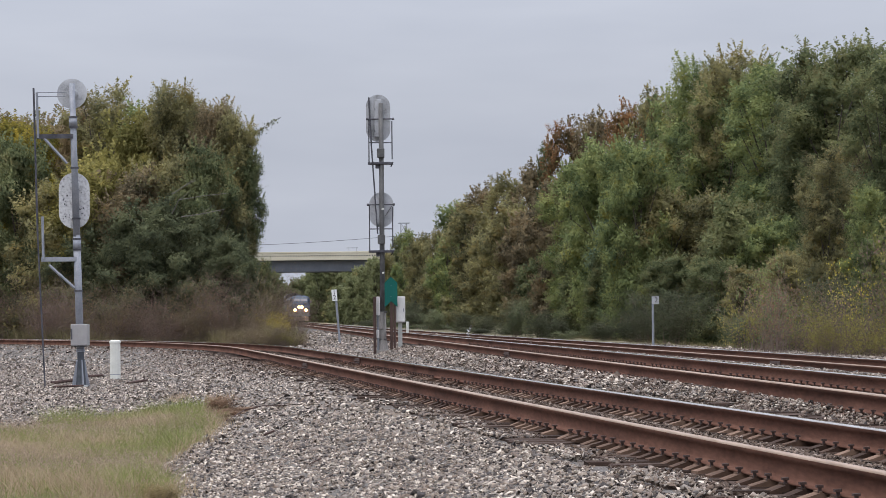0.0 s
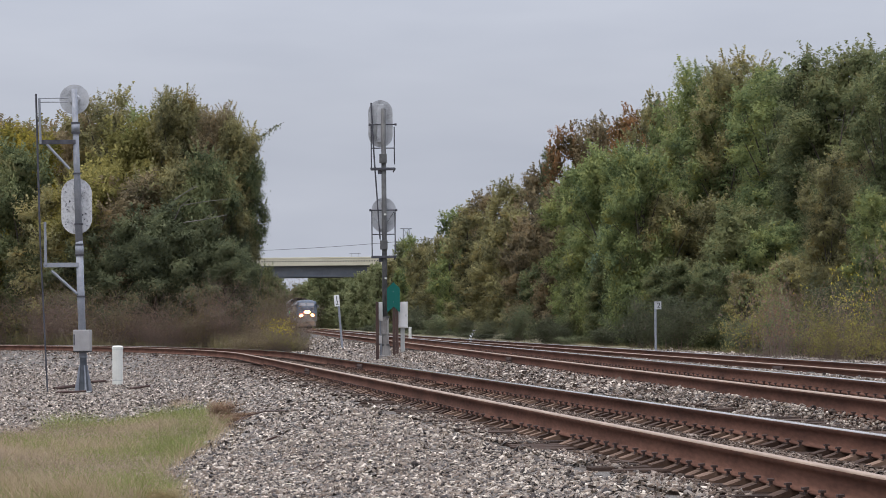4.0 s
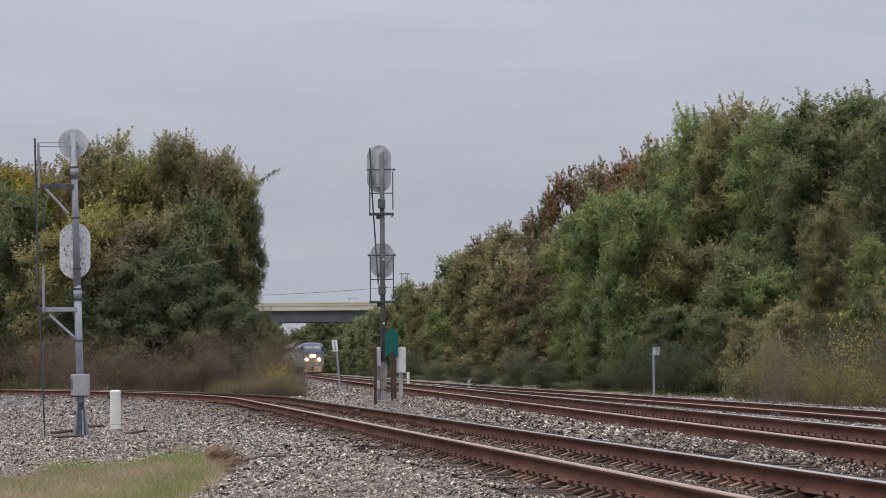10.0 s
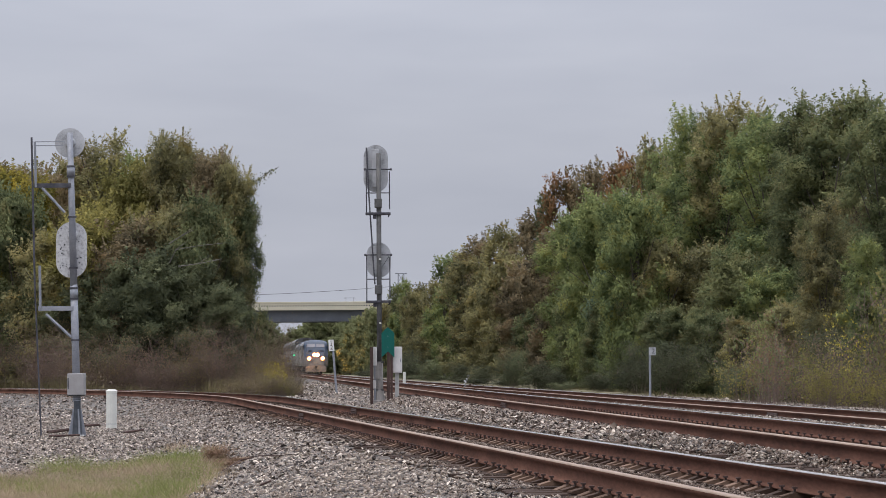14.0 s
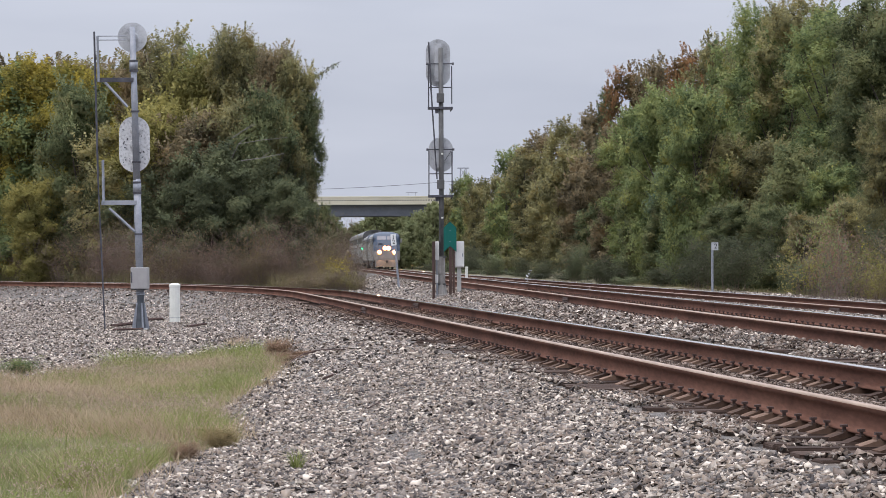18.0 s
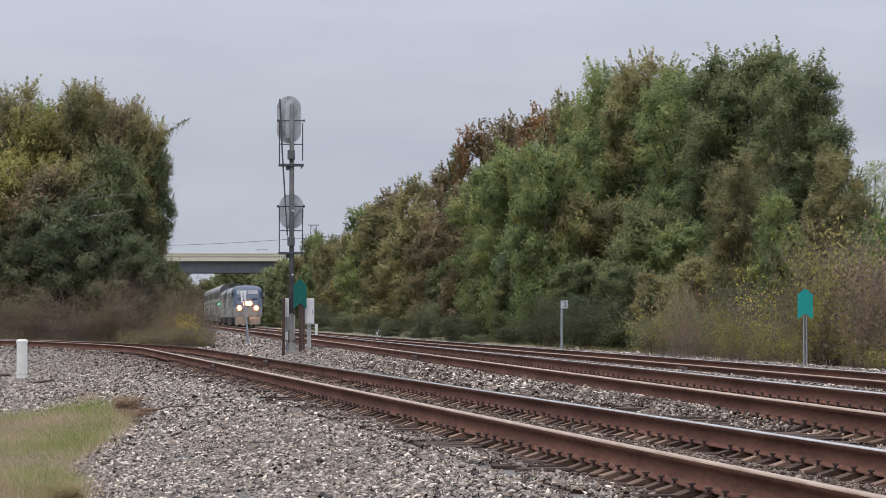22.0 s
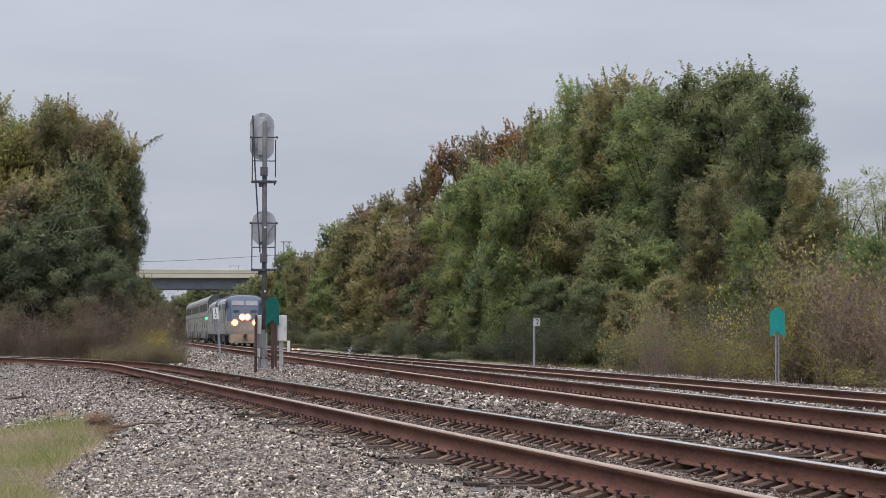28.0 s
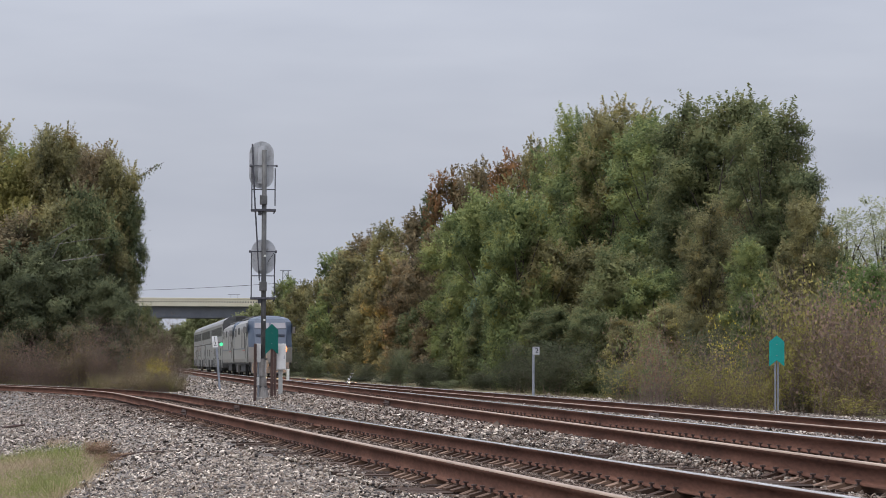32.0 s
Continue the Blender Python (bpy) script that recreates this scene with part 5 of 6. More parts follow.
# ---- signals and signs ----
def centre_signal():
    """Two-headed signal mast between the tracks, seen from behind."""
    x0, y0 = -2.09, 78.7
    g = float(ground_z(x0, y0))
    t = thing("signal_mast", pose(x0, y0, 0), "grey two-headed railway signal mast seen from behind", "railway signal", "railway signals")
    k = 1 / 61.0
    X = lambda u: (u - 655.5) * k
    Z = lambda v: EYE + (476 - v) * k
    part("mast", tube(B(), (0, 0, g - 0.2), (0, 0, Z(100)), 0.078, 0.07, 14), M_MASTDARK, t, smooth=True)
    bm = B()
    tube(bm, (0, 0, g - 0.05), (0, 0, g + 0.34), 0.19, 0.115, 12)
    box(bm, -0.22, 0.22, -0.22, 0.22, g - 0.1, g + 0.06, 0.02)
    part("base", bm, M_SLEEVE, t)
    for cz, h, lamps in ((Z(126), 1.38, (0.32, 0.0, -0.32)), (Z(289), 1.02, (0.18, -0.18))):
        bm = B()
        outline(bm, stadium(X(650) if h > 1.2 else X(654.5), cz, 0.71, h), 0.20, 0.215)
        tgt = part("target", bm, M_TARGET, t, "pale weathered signal backing plate")
        for z in lamps:
            hb = B()
            tube(hb, (X(650), 0.05, cz + z), (X(650), 0.20, cz + z), 0.105, 0.125, 14)
            part("lamp_housing", hb, M_TARGET, tgt)
        part("lamp_case", box(B(), X(644), X(656), 0.06, 0.18, cz - h * 0.4, cz + h * 0.4, 0.02), M_TARGET, tgt)
        for z in lamps:
            hb = B()
            tube(hb, (X(650), 0.215, cz + z), (X(650), 0.45, cz + z), 0.11, 0.12, 12)
            part("hood", hb, M_BLACK, tgt)
    for top, mid, low, jb in ((128, 170, 207, 189), (280, 323, 363, 342)):
        bm = B()
        tube(bm, (X(631), 0.05, Z(top)), (X(677), 0.05, Z(top)), 0.02, n=6)
        tube(bm, (X(634), 0.05, Z(mid)), (X(675), 0.05, Z(mid)), 0.018, n=6)
        tube(bm, (X(633.5), 0.05, Z(top)), (X(633.5), 0.05, Z(low)), 0.017, n=6)
        tube(bm, (X(674.5), 0.05, Z(top + 4)), (X(674.5), 0.05, Z(low - 8)), 0.017, n=6)
        for u in (631, 677):
            tube(bm, (X(u) - 0.03, 0.05, Z(top)), (X(u) + 0.03, 0.05, Z(top)), 0.035, n=8)
        part("guard_frame", bm, M_IRON, t)
        bm = B()
        box(bm, X(632), X(676), -0.12, 0.24, Z(low + 2), Z(low - 2), 0.006)
        box(bm, X(645), X(651), -0.05, 0.08, Z(low + 9), Z(low + 2), 0.01)
        tube(bm, (X(676), 0.05, Z(low - 2)), (X(672), 0.05, Z(low + 6)), 0.02, n=6)
        part("platform", bm, M_IRON, t)
        part("junction_box", box(B(), X(648), X(661), -0.16, 0.08, Z(jb + 8), Z(jb - 8), 0.012), M_MASTDARK, t)
    bm = B()
    tube(bm, (X(634), -0.10, Z(90)), (X(638), -0.10, Z(176)), 0.024, n=6)
    tube(bm, (X(638), -0.10, Z(176)), (X(648), -0.10, Z(332)), 0.022, n=6)
    tube(bm, (X(634), 0.16, Z(90)), (X(638), 0.16, Z(176)), 0.022, n=6)
    tube(bm, (X(638), 0.16, Z(176)), (X(648), 0.16, Z(332)), 0.02, n=6)
    ladder = part("ladder", bm, M_IRON, t)
    for i in range(13):
        v = 96 + i * 18
        u = 634.3 + (v - 90) * 0.058
        part("rung", tube(B(), (X(u), -0.10, Z(v)), (X(u), 0.16, Z(v)), 0.01, n=5), M_IRON, ladder)
    for v in (401, 288, 519, 470):
        bm = B()
        if v in (401, 288):
            box(bm, 0.0, 0.06, -0.10, -0.05, Z(v) - 0.025, Z(v) + 0.025)
        else:
            tube(bm, (0, 0, Z(v) - 0.02), (0, 0, Z(v) + 0.02), 0.092, n=12)
            box(bm, -0.13, 0.13, -0.1, -0.06, Z(v) - 0.03, Z(v) + 0.03)
        part("clamp", bm, M_WHITE if v in (401, 288) else M_MASTDARK, t)
    part("mast_sleeve", tube(B(), (0, 0, g - 0.1), (0, 0, 1.7), 0.112, 0.1, 14), M_SLEEVE, t, "pale grey lower mast", smooth=True)
    part("cable_sleeve", tube(B(), (-0.05, -0.02, Z(500)), (-0.05, -0.02, Z(470)), 0.125, n=12), M_SLEEVE, t)
    part("terminal_box", box(B(), -0.19, -0.10, -0.16, -0.06, 0.94, 1.17, 0.008), M_BOXWHITE, t, "small white terminal box")
    # cable clips on the back of the lower target
    bm = B()
    for i in range(5):
        tube(bm, (0.09 + 0.04 * i, 0.18, Z(300) + 0.06 * i), (0.13 + 0.04 * i, 0.18, Z(300) + 0.06 * i + 0.05), 0.008, n=5)
    part("cable", bm, M_BLACK, t)


def west_signal():
    """Leaning two-headed signal mast beside the branch."""
    x0, y0 = -8.72, 63.2
    k = 1 / 76.0
    g = float(ground_z(x0, y0))
    t = thing("signal_mast", pose(x0, y0, 0), "grey leaning signal mast with peeling white oval target", "railway signal", "railway signals")
    X = lambda u: (u - 118.5) * k
    Z = lambda v: EYE + (476 - v) * k
    bm = B()
    tube(bm, (X(118), 0, Z(535)), (X(112.5), 0, Z(330)), 0.088, 0.085, 14)
    tube(bm, (X(112.5), 0, Z(332)), (X(105.5), 0, Z(60)), 0.085, 0.066, 14)
    part("mast", bm, M_GALV, t, smooth=True)
    bm = B()
    tube(bm, (X(118.5), 0, g - 0.1), (X(118.5), 0, Z(553)), 0.135, 0.085, 16)
    tube(bm, (X(118.5), 0, Z(556)), (X(118.5), 0, Z(534)), 0.08, 0.08, 16)
    foot = part("base", bm, M_CASTBLUE, t, "dark blue-grey cast foot")
    h = Z(550) - g
    for i in range(4):
        fin = outline(B(), [(0.07, 0.0), (0.215, 0.0), (0.205, 0.07), (0.10, h), (0.07, h)], -0.014, 0.014)
        fin.transform(pose(X(118.5), 0, g, 0, 0, 25 + 90 * i))
        part("fin", fin, M_GALV, foot, "paler stiffening fin")
    for i in range(3):
        part("collar_ring", tube(B(), (X(118.5), 0, Z(536 - 3.4 * i)), (X(118.5), 0, Z(533.6 - 3.4 * i)), 0.105 - 0.006 * i, 0.1 - 0.006 * i, 16), M_GALV, foot)
    part("footing", box(B(), X(106), X(131), -0.2, 0.2, g - 0.2, g + 0.03, 0.02), M_CONC, t)
    bm = B()
    outline(bm, stadium(X(103.5), Z(77), 0.70, 0.70, 16), 0.18, 0.195)
    d = part("target", bm, M_TARGET, t, "pale round signal backing disc")
    part("lamp_housing", tube(B(), (X(104.5), 0.05, Z(77)), (X(104.5), 0.18, Z(77)), 0.11, 0.13, 14), M_TARGET, d)
    part("hood", tube(B(), (X(104.5), 0.195, Z(77)), (X(104.5), 0.45, Z(77)), 0.12, 0.13, 14), M_BLACK, d)
    bm = B()
    outline(bm, stadium(X(106.5), Z(267.5), 0.72, 1.31, 14), 0.18, 0.195)
    d = part("target", bm, M_PEEL, t, "oval signal plate with peeling white paint")
    for v in (240, 267, 295):
        part("lamp_housing", tube(B(), (X(109), 0.03, Z(v)), (X(108), 0.18, Z(v)), 0.11, 0.13, 14), M_PEEL, d)
        part("hood", tube(B(), (X(108), 0.195, Z(v)), (X(108), 0.45, Z(v)), 0.12, 0.13, 12), M_BLACK, d)
    for v, u0, um, ud, vd, vt in ((154, 43, 108, 97, 202, 158), (372, 50, 114, 109, 423, 382)):
        bm = B()
        box(bm, X(u0), X(um), -0.07, 0.05, Z(v + 1.5), Z(v - 1.5), 0.004)
        box(bm, X(u0), X(um), -0.085, -0.065, Z(v + 4), Z(v - 4), 0.004)
        part("platform", bm, M_IRON if v < 200 else M_GALV, t)
        part("brace", tube(B(), (X(u0 + 14), -0.06, Z(vt)), (X(ud), -0.06, Z(vd)), 0.035, n=6), M_GALV, t)
    bm = B()
    tube(bm, (X(38), -0.06, Z(68)), (X(44), -0.06, Z(330)), 0.025, n=6)
    tube(bm, (X(44), -0.06, Z(330)), (X(56), -0.06, g - 0.1), 0.021, n=6)
    tube(bm, (X(34.5), 0.26, Z(68)), (X(40.5), 0.26, Z(330)), 0.018, n=6)
    tube(bm, (X(40.5), 0.26, Z(330)), (X(52.5), 0.26, g - 0.1), 0.016, n=6)
    lad = part("ladder", bm, M_IRON, t)
    for i in range(22):
        v = 80 + i * 23
        u = 38.3 + (v - 68) * 0.023 if v < 330 else 44 + (v - 330) * 0.0455
        part("rung", tube(B(), (X(u), -0.06, Z(v)), (X(u - 3.5), 0.26, Z(v)), 0.012, n=5), M_IRON, lad)
    bm = B()
    tube(bm, (X(44), -0.08, Z(76)), (X(46), -0.08, Z(157)), 0.03, n=6)
    for v in (76, 83):
        tube(bm, (X(44), -0.08, Z(v)), (X(95), -0.08, Z(v)), 0.012, n=5)
    part("guard_rail", bm, M_GALV, t)
    part("guard_rail", tube(B(), (X(53), -0.08, Z(296)), (X(54), -0.08, Z(372)), 0.034, n=6), M_GALV, t)
    for v in (120, 138, 210, 300, 336, 355, 428):
        u = 118 - (535 - v) * 0.0263
        part("clamp", tube(B(), (X(u), 0, Z(v + 1.6)), (X(u), 0, Z(v - 1.6)), 0.102, n=14), M_IRON, t)
    for v0, v1 in ((122, 136), (338, 353)):
        u = 118 - (535 - (v0 + v1) / 2) * 0.0263
        part("sleeve", tube(B(), (X(u), 0, Z(v1)), (X(u), 0, Z(v0)), 0.096, n=14), M_GALV, t, smooth=True)
    bolts = random.Random(7)
    for i in range(22):
        bx, bz = X(106.5) + bolts.uniform(-0.29, 0.29), Z(267.5) + bolts.uniform(-0.48, 0.48)
        part("bolt", tube(B(), (bx, 0.165, bz), (bx, 0.182, bz), bolts.uniform(0.012, 0.022), n=6), M_IRON, d)
    bx = part("equipment_box", box(B(), X(103), X(133), -0.22, 0.16, Z(525), Z(487), 0.02), M_BOXGREY, t, "tan-grey equipment box")
    part("hinge", box(B(), X(104), X(106), -0.235, -0.215, Z(514), Z(495)), M_IRON, bx)
    part("lip", box(B(), X(104), X(132), -0.21, 0.15, Z(526.6), Z(525.1)), M_BLACK, bx, "dark rim under the box")


def teal_sign(x0, y0, z_top, w, h, posts, label, paint):
    g = float(ground_z(x0, y0))
    t = thing("marker_sign", pose(x0, y0, 0), label, "sign", "teal marker signs")
    zb = z_top - h
    plate = [(0, z_top), (w / 2, z_top - 0.2 * h), (w / 2, zb), (0, zb + 0.2 * h), (-w / 2, zb), (-w / 2, z_top - 0.2 * h)]
    bm = B()
    lo = [bm.verts.new((x, -0.06, z)) for x, z in plate]
    hi = [bm.verts.new((x, -0.045, z)) for x, z in plate]
    for a in (lo, hi):
        bm.faces.new((a[0], a[1], a[3], a[5]))
        bm.faces.new((a[1], a[2], a[3]))
        bm.faces.new((a[3], a[4], a[5]))
    for i in range(6):
        j = (i + 1) % 6
        bm.faces.new((lo[i], hi[i], hi[j], lo[j]))
    part("sign_plate", bm, paint, t, "teal green arrow-shaped plate")
    for px, r, mat in posts:
        if mat is M_POSTWOOD:
            part("post", box(B(), px - r, px + r, -0.04, 0.04, g - 0.2, zb + 0.5 * h, 0.008), mat, t)
        else:
            part("post", tube(B(), (px, 0, g - 0.2), (px, 0, zb + 0.5 * h), r, n=8), mat, t)
    for z in (z_top - 0.3 * h, zb + 0.35 * h):
        part("bolt", tube(B(), (0, -0.07, z), (0, -0.055, z), 0.012, n=6), M_GALV, t)


centre_signal()
west_signal()
teal_sign(-1.83, 78.2, 2.71, 0.37, 0.88, ((0.01, 0.045, M_POSTWOOD), (0.1, 0.035, M_POSTWOOD)), "teal green arrow marker sign on dark wooden posts", M_TEAL)
teal_sign(11.1, 68.0, 2.33, 0.385, 0.78, ((-0.03, 0.022, M_GALV), (0.04, 0.022, M_GALV)), "teal green arrow marker sign on twin steel posts", M_TEALPALE)


def relay_box():
    x0, y0 = -1.57, 78.4
    g = float(ground_z(x0, y0))
    t = thing("relay_box", pose(x0, y0, 0), "white equipment box on a grey post beside the signal", "equipment box")
    Z = lambda v: EYE + (476 - v) / 61.0
    part("post", box(B(), -0.07, 0.05, -0.05, 0.05, g - 0.2, Z(488), 0.01), M_CONC, t)
    b = part("cabinet", box(B(), -0.13, 0.14, -0.12, 0.14, Z(489), Z(443), 0.015), M_BOXWHITE, t)
    part("door", box(B(), -0.11, 0.12, -0.135, -0.122, Z(487), Z(446), 0.004), M_BOXWHITE, b)
    part("latch", box(B(), 0.085, 0.105, -0.15, -0.136, Z(470), Z(464)), M_GALV, b)
    t = thing("relay_box", pose(-2.26, 78.6, 0), "small white equipment box behind the signal mast", "equipment box")
    g = float(ground_z(-2.26, 78.6))
    part("post", tube(B(), (0.04, 0, g - 0.2), (0.04, 0, Z(474)), 0.03, n=8), M_GALV, t)
    part("cabinet", box(B(), -0.07, 0.1, -0.05, 0.12, Z(476), Z(443), 0.012), M_BOXWHITE, t)
    t = thing("wooden_post", pose(-2.31, 78.5, 0), "dark weathered wooden post beside the signal", "post")
    part("shaft", box(B(), -0.045, 0.04, -0.045, 0.045, g - 0.2, Z(443), 0.01), M_POSTWOOD, t)


relay_box()


def text(body, size, mat, parent, m):
    cu = bpy.data.curves.new("lettering", "FONT")
    cu.body, cu.size, cu.align_x, cu.align_y, cu.extrude = body, size, "CENTER", "CENTER", 0.002
    cu.materials.append(mat)
    ob = new("lettering", cu)
    ob.parent, ob.matrix_basis = parent, m
    return ob


def post_signs():
    # half-mile style marker
    x0, y0 = -4.54, 108.0
    g = float(ground_z(x0, y0))
    t = thing("milepost_sign", pose(x0, y0, 0, 0, -4.5, 0), "white numbered sign plate on a leaning steel post", "sign")
    part("post", tube(B(), (0, 0, g - 0.2), (0, 0, 2.6), 0.045, n=8), M_GALV, t)
    pl = part("sign_plate", box(B(), -0.155, 0.055, -0.065, -0.05, 2.20, 2.65, 0.004), M_SIGNWHITE, t, "white plate with black figures")
    text("1", 0.25, M_BLACK, pl, pose(-0.05, -0.067, 2.525, 90))
    text("2", 0.25, M_BLACK, pl, pose(-0.05, -0.067, 2.335, 90))
    # small plate beside the far track
    x0, y0 = 6.72, 92.0
    g = float(ground_z(x0, y0))
    t = thing("post_sign", pose(x0, y0, 0), "small white plate on a thin grey post", "sign")
    part("post", tube(B(), (0, 0, g - 0.2), (0, 0, 2.15), 0.04, n=8), M_GALV, t)
    pl = part("sign_plate", box(B(), -0.03, 0.20, -0.06, -0.045, 1.9, 2.17, 0.004), M_TARGET, t)
    text("2", 0.24, M_BLACK, pl, pose(0.11, -0.064, 2.03, 90))
    # white cylinder post
    x0, y0 = -8.62, 68.8
    g = float(ground_z(x0, y0))
    t = thing("marker_post", pose(x0, y0, g), "off-white round capped marker post in the ballast", "post", "white marker posts")
    part("shaft", tube(B(), (0, 0, -0.2), (0, 0, 0.93), 0.135, n=20), M_WHITE, t, smooth=False)
    cap = tube(B(), (0, 0, 0.91), (0, 0, 0.965), 0.148, 0.146, 20)
    tube(cap, (0, 0, 0.965), (0, 0, 0.995), 0.146, 0.09, 20)
    part("cap", cap, M_WHITE, t)
    part("band", tube(B(), (0, 0, 0.115), (0, 0, 0.128), 0.1375, 0.1375, 20), M_GALV, t, "thin grey band near the foot")
    for x0, y0, h in ((-1.95, 112.0, 0.62),):
        g = float(ground_z(x0, y0))
        t = thing("marker_post", pose(x0, y0, g), "short white stub post beside the main track", "post", "white marker posts")
        part("shaft", tube(B(), (0, 0, -0.2), (0, 0, h), 0.06, n=12), M_WHITE, t)
        part("cap", tube(B(), (0, 0, h - 0.01), (0, 0, h + 0.03), 0.07, 0.06, 12), M_WHITE, t)


post_signs()


def joint_bars():
    """Bolted rail joints on the near tracks."""
    for track, parent, x, y, a, z in ((1, track_1, 5.03 - 0.137 * 57.0 + 0.7525, 57.0, math.atan(0.137), 0.742), (1, track_1, 5.03 - 0.137 * 52.0 - 0.7525, 52.0, math.atan(0.137), 0.742),
                                      (2, track_2, LINE_2[0] + LINE_2[1] * 54.5 - 0.7525, 54.5, math.atan(0.0815), 0.887), (3, track_3, LINE_3[0] + LINE_3[1] * 50.5 - 0.7525, 50.5, math.atan(0.0825), 0.73)):
        ob = new("joint_bar", JOINT)
        ob.matrix_basis = Matrix.Translation((x, y, z)) @ Matrix.Rotation(a, 4, "Z")
        ob.parent = parent
        tagged(ob, "rusty bolted joint bar")


def joint_mesh():
    bm = B()
    for s in (-1, 1):
        x0, x1 = sorted((s * 0.012, s * 0.04))
        box(bm, x0, x1, -0.46, 0.46, -0.15, -0.045, 0.006)
        for k in range(6):
            tube(bm, (s * 0.035, -0.38 + k * 0.152, -0.095), (s * 0.065, -0.38 + k * 0.152, -0.095), 0.018, n=6)
    me = bpy.data.meshes.new("joint_bar")
    bm.to_mesh(me)
    bm.free()
    me.materials.append(M_SPIKE)
    return me


JOINT = joint_mesh()
joint_bars()


def stick(points, r, label):
    """A dead stick or scrap of wood lying on the ballast."""
    bm = B()
    pts = [(x, y, float(ground_z(x, y)) + 0.03 + h) for x, y, h in points]
    for a, b in zip(pts, pts[1:]):
        tube(bm, a, b, r, r * 0.8, 6)
    t = thing("dead_stick", pose(0, 0, 0), label, "stick", "sticks on the ballast")
    part("branch", bm, M_POSTWOOD, t)


stick([(-3.2, 37.9, 0.0), (-3.06, 39.3, 0.03), (-2.78, 39.2, 0.02), (-2.36, 37.7, 0.01)], 0.010, "long dark dead stick beside the dry weeds")
stick([(-0.62, 76.0, 0.0), (-0.3, 76.6, 0.10), (0.1, 76.4, 0.06)], 0.025, "bent dark stick between the tracks")
stick([(-0.2, 72.4, 0.0), (0.15, 72.6, 0.06), (0.35, 72.5, 0.0)], 0.04, "dark scrap of wood between the tracks")
stick([(1.85, 71.0, 0.0), (2.0, 71.2, 0.16)], 0.03, "short dark stake between the tracks")
stick([(-9.75, 65.5, 0.0), (-9.35, 66.0, 0.05), (-9.1, 66.2, 0.02)], 0.045, "dark scrap of wood on the ballast")
stick([(-9.2, 62.0, 0.0), (-8.5, 62.1, 0.02)], 0.03, "dark stick by the signal foot")
stick([(-9.9, 72.0, 0.0), (-9.4, 72.4, 0.03)], 0.04, "dark scrap of wood on the ballast")
stick([(-7.6, 63.0, 0.0), (-7.2, 63.4, 0.02)], 0.03, "dark scrap of wood on the ballast")
stick([(-2.29, 32.5, 0.0), (-2.16, 32.4, 0.02)], 0.014, "short dark stick on the ballast")
stick([(-1.4, 25.9, 0.0), (-1.3, 26.1, 0.015)], 0.007, "thin dark stick on the ballast")


def white_scrap():
    """Torn white plastic caught in the weeds beside the far track."""
    x0, y0 = 0.68, 128.0
    rng = np.random.default_rng(5)
    t = thing("plastic_scrap", pose(x0, y0, float(ground_z(x0, y0)) + 0.05), "torn white plastic scrap caught in weeds", "litter")
    bm = B()
    for i in range(7):
        a = [bm.verts.new((rng.normal() * 0.12 + 0.05 * i - 0.1, rng.normal() * 0.1, 0.10 * i + rng.uniform(0, 0.25))) for _ in range(4)]
        bmesh.ops.convex_hull(bm, input=a)
    bmesh.ops.scale(bm, vec=(0.6, 0.6, 0.75), verts=bm.verts)
    part("sheet", bm, M_TARGET, t)
    part("stalk", tube(B(), (-0.1, 0, -0.1), (0.2, 0, 0.8), 0.012, 0.006, 5), M_POSTWOOD, t)


white_scrap()


# ---- train ----
HEADING = math.degrees(math.atan(0.0825))


def loft(rings, caps=True):
    bm = B()
    rows = [[bm.verts.new(p) for p in ring] for ring in rings]
    n = len(rings[0])
    for a, b in zip(rows, rows[1:]):
        for i in range(n):
            j = (i + 1) % n
            bm.faces.new((a[i], a[j], b[j], b[i]))
    if caps:
        bm.faces.new(rows[0][::-1])
        bm.faces.new(rows[-1])
    return bm


def loco_ring(y, w, zb, zt):
    s = zb + (zt - zb) * 0.74
    half = [(w * 0.97, zb), (w, zb + 0.25), (w, s), (w * 0.93, zb + (zt - zb) * 0.87), (w * 0.62, zb + (zt - zb) * 0.97), (w * 0.25, zt)]
    return [(x, y, z) for x, z in half] + [(-x, y, z) for x, z in reversed(half)]


def bogie(parent, y, wheels, pitch):
    bm = B()
    for x in (-1.15, 1.02):
        box(bm, x, x + 0.13, y - pitch * (wheels - 1) / 2 - 0.6, y + pitch * (wheels - 1) / 2 + 0.6, 0.45, 0.85, 0.03)
    box(bm, -1.0, 1.0, y - 0.35, y + 0.35, 0.5, 0.95)
    for i in range(wheels):
        yy = y + (i - (wheels - 1) / 2) * pitch
        for x in (-1.22, 1.09):
            box(bm, x, x + 0.13, yy - 0.16, yy + 0.16, 0.4, 0.72, 0.02)
    bo = part("bogie", bm, M_UNDER, parent)
    for i in range(wheels):
        yy = y + (i - (wheels - 1) / 2) * pitch
        for x in (-0.82, 0.70):
            bm = B()
            tube(bm, (x, yy, 0.5), (x + 0.12, yy, 0.5), 0.5, n=24)
            tube(bm, (x - 0.02, yy, 0.5), (x + 0.14, yy, 0.5), 0.2, n=12)
            part("wheel", bm, M_UNDER, bo)


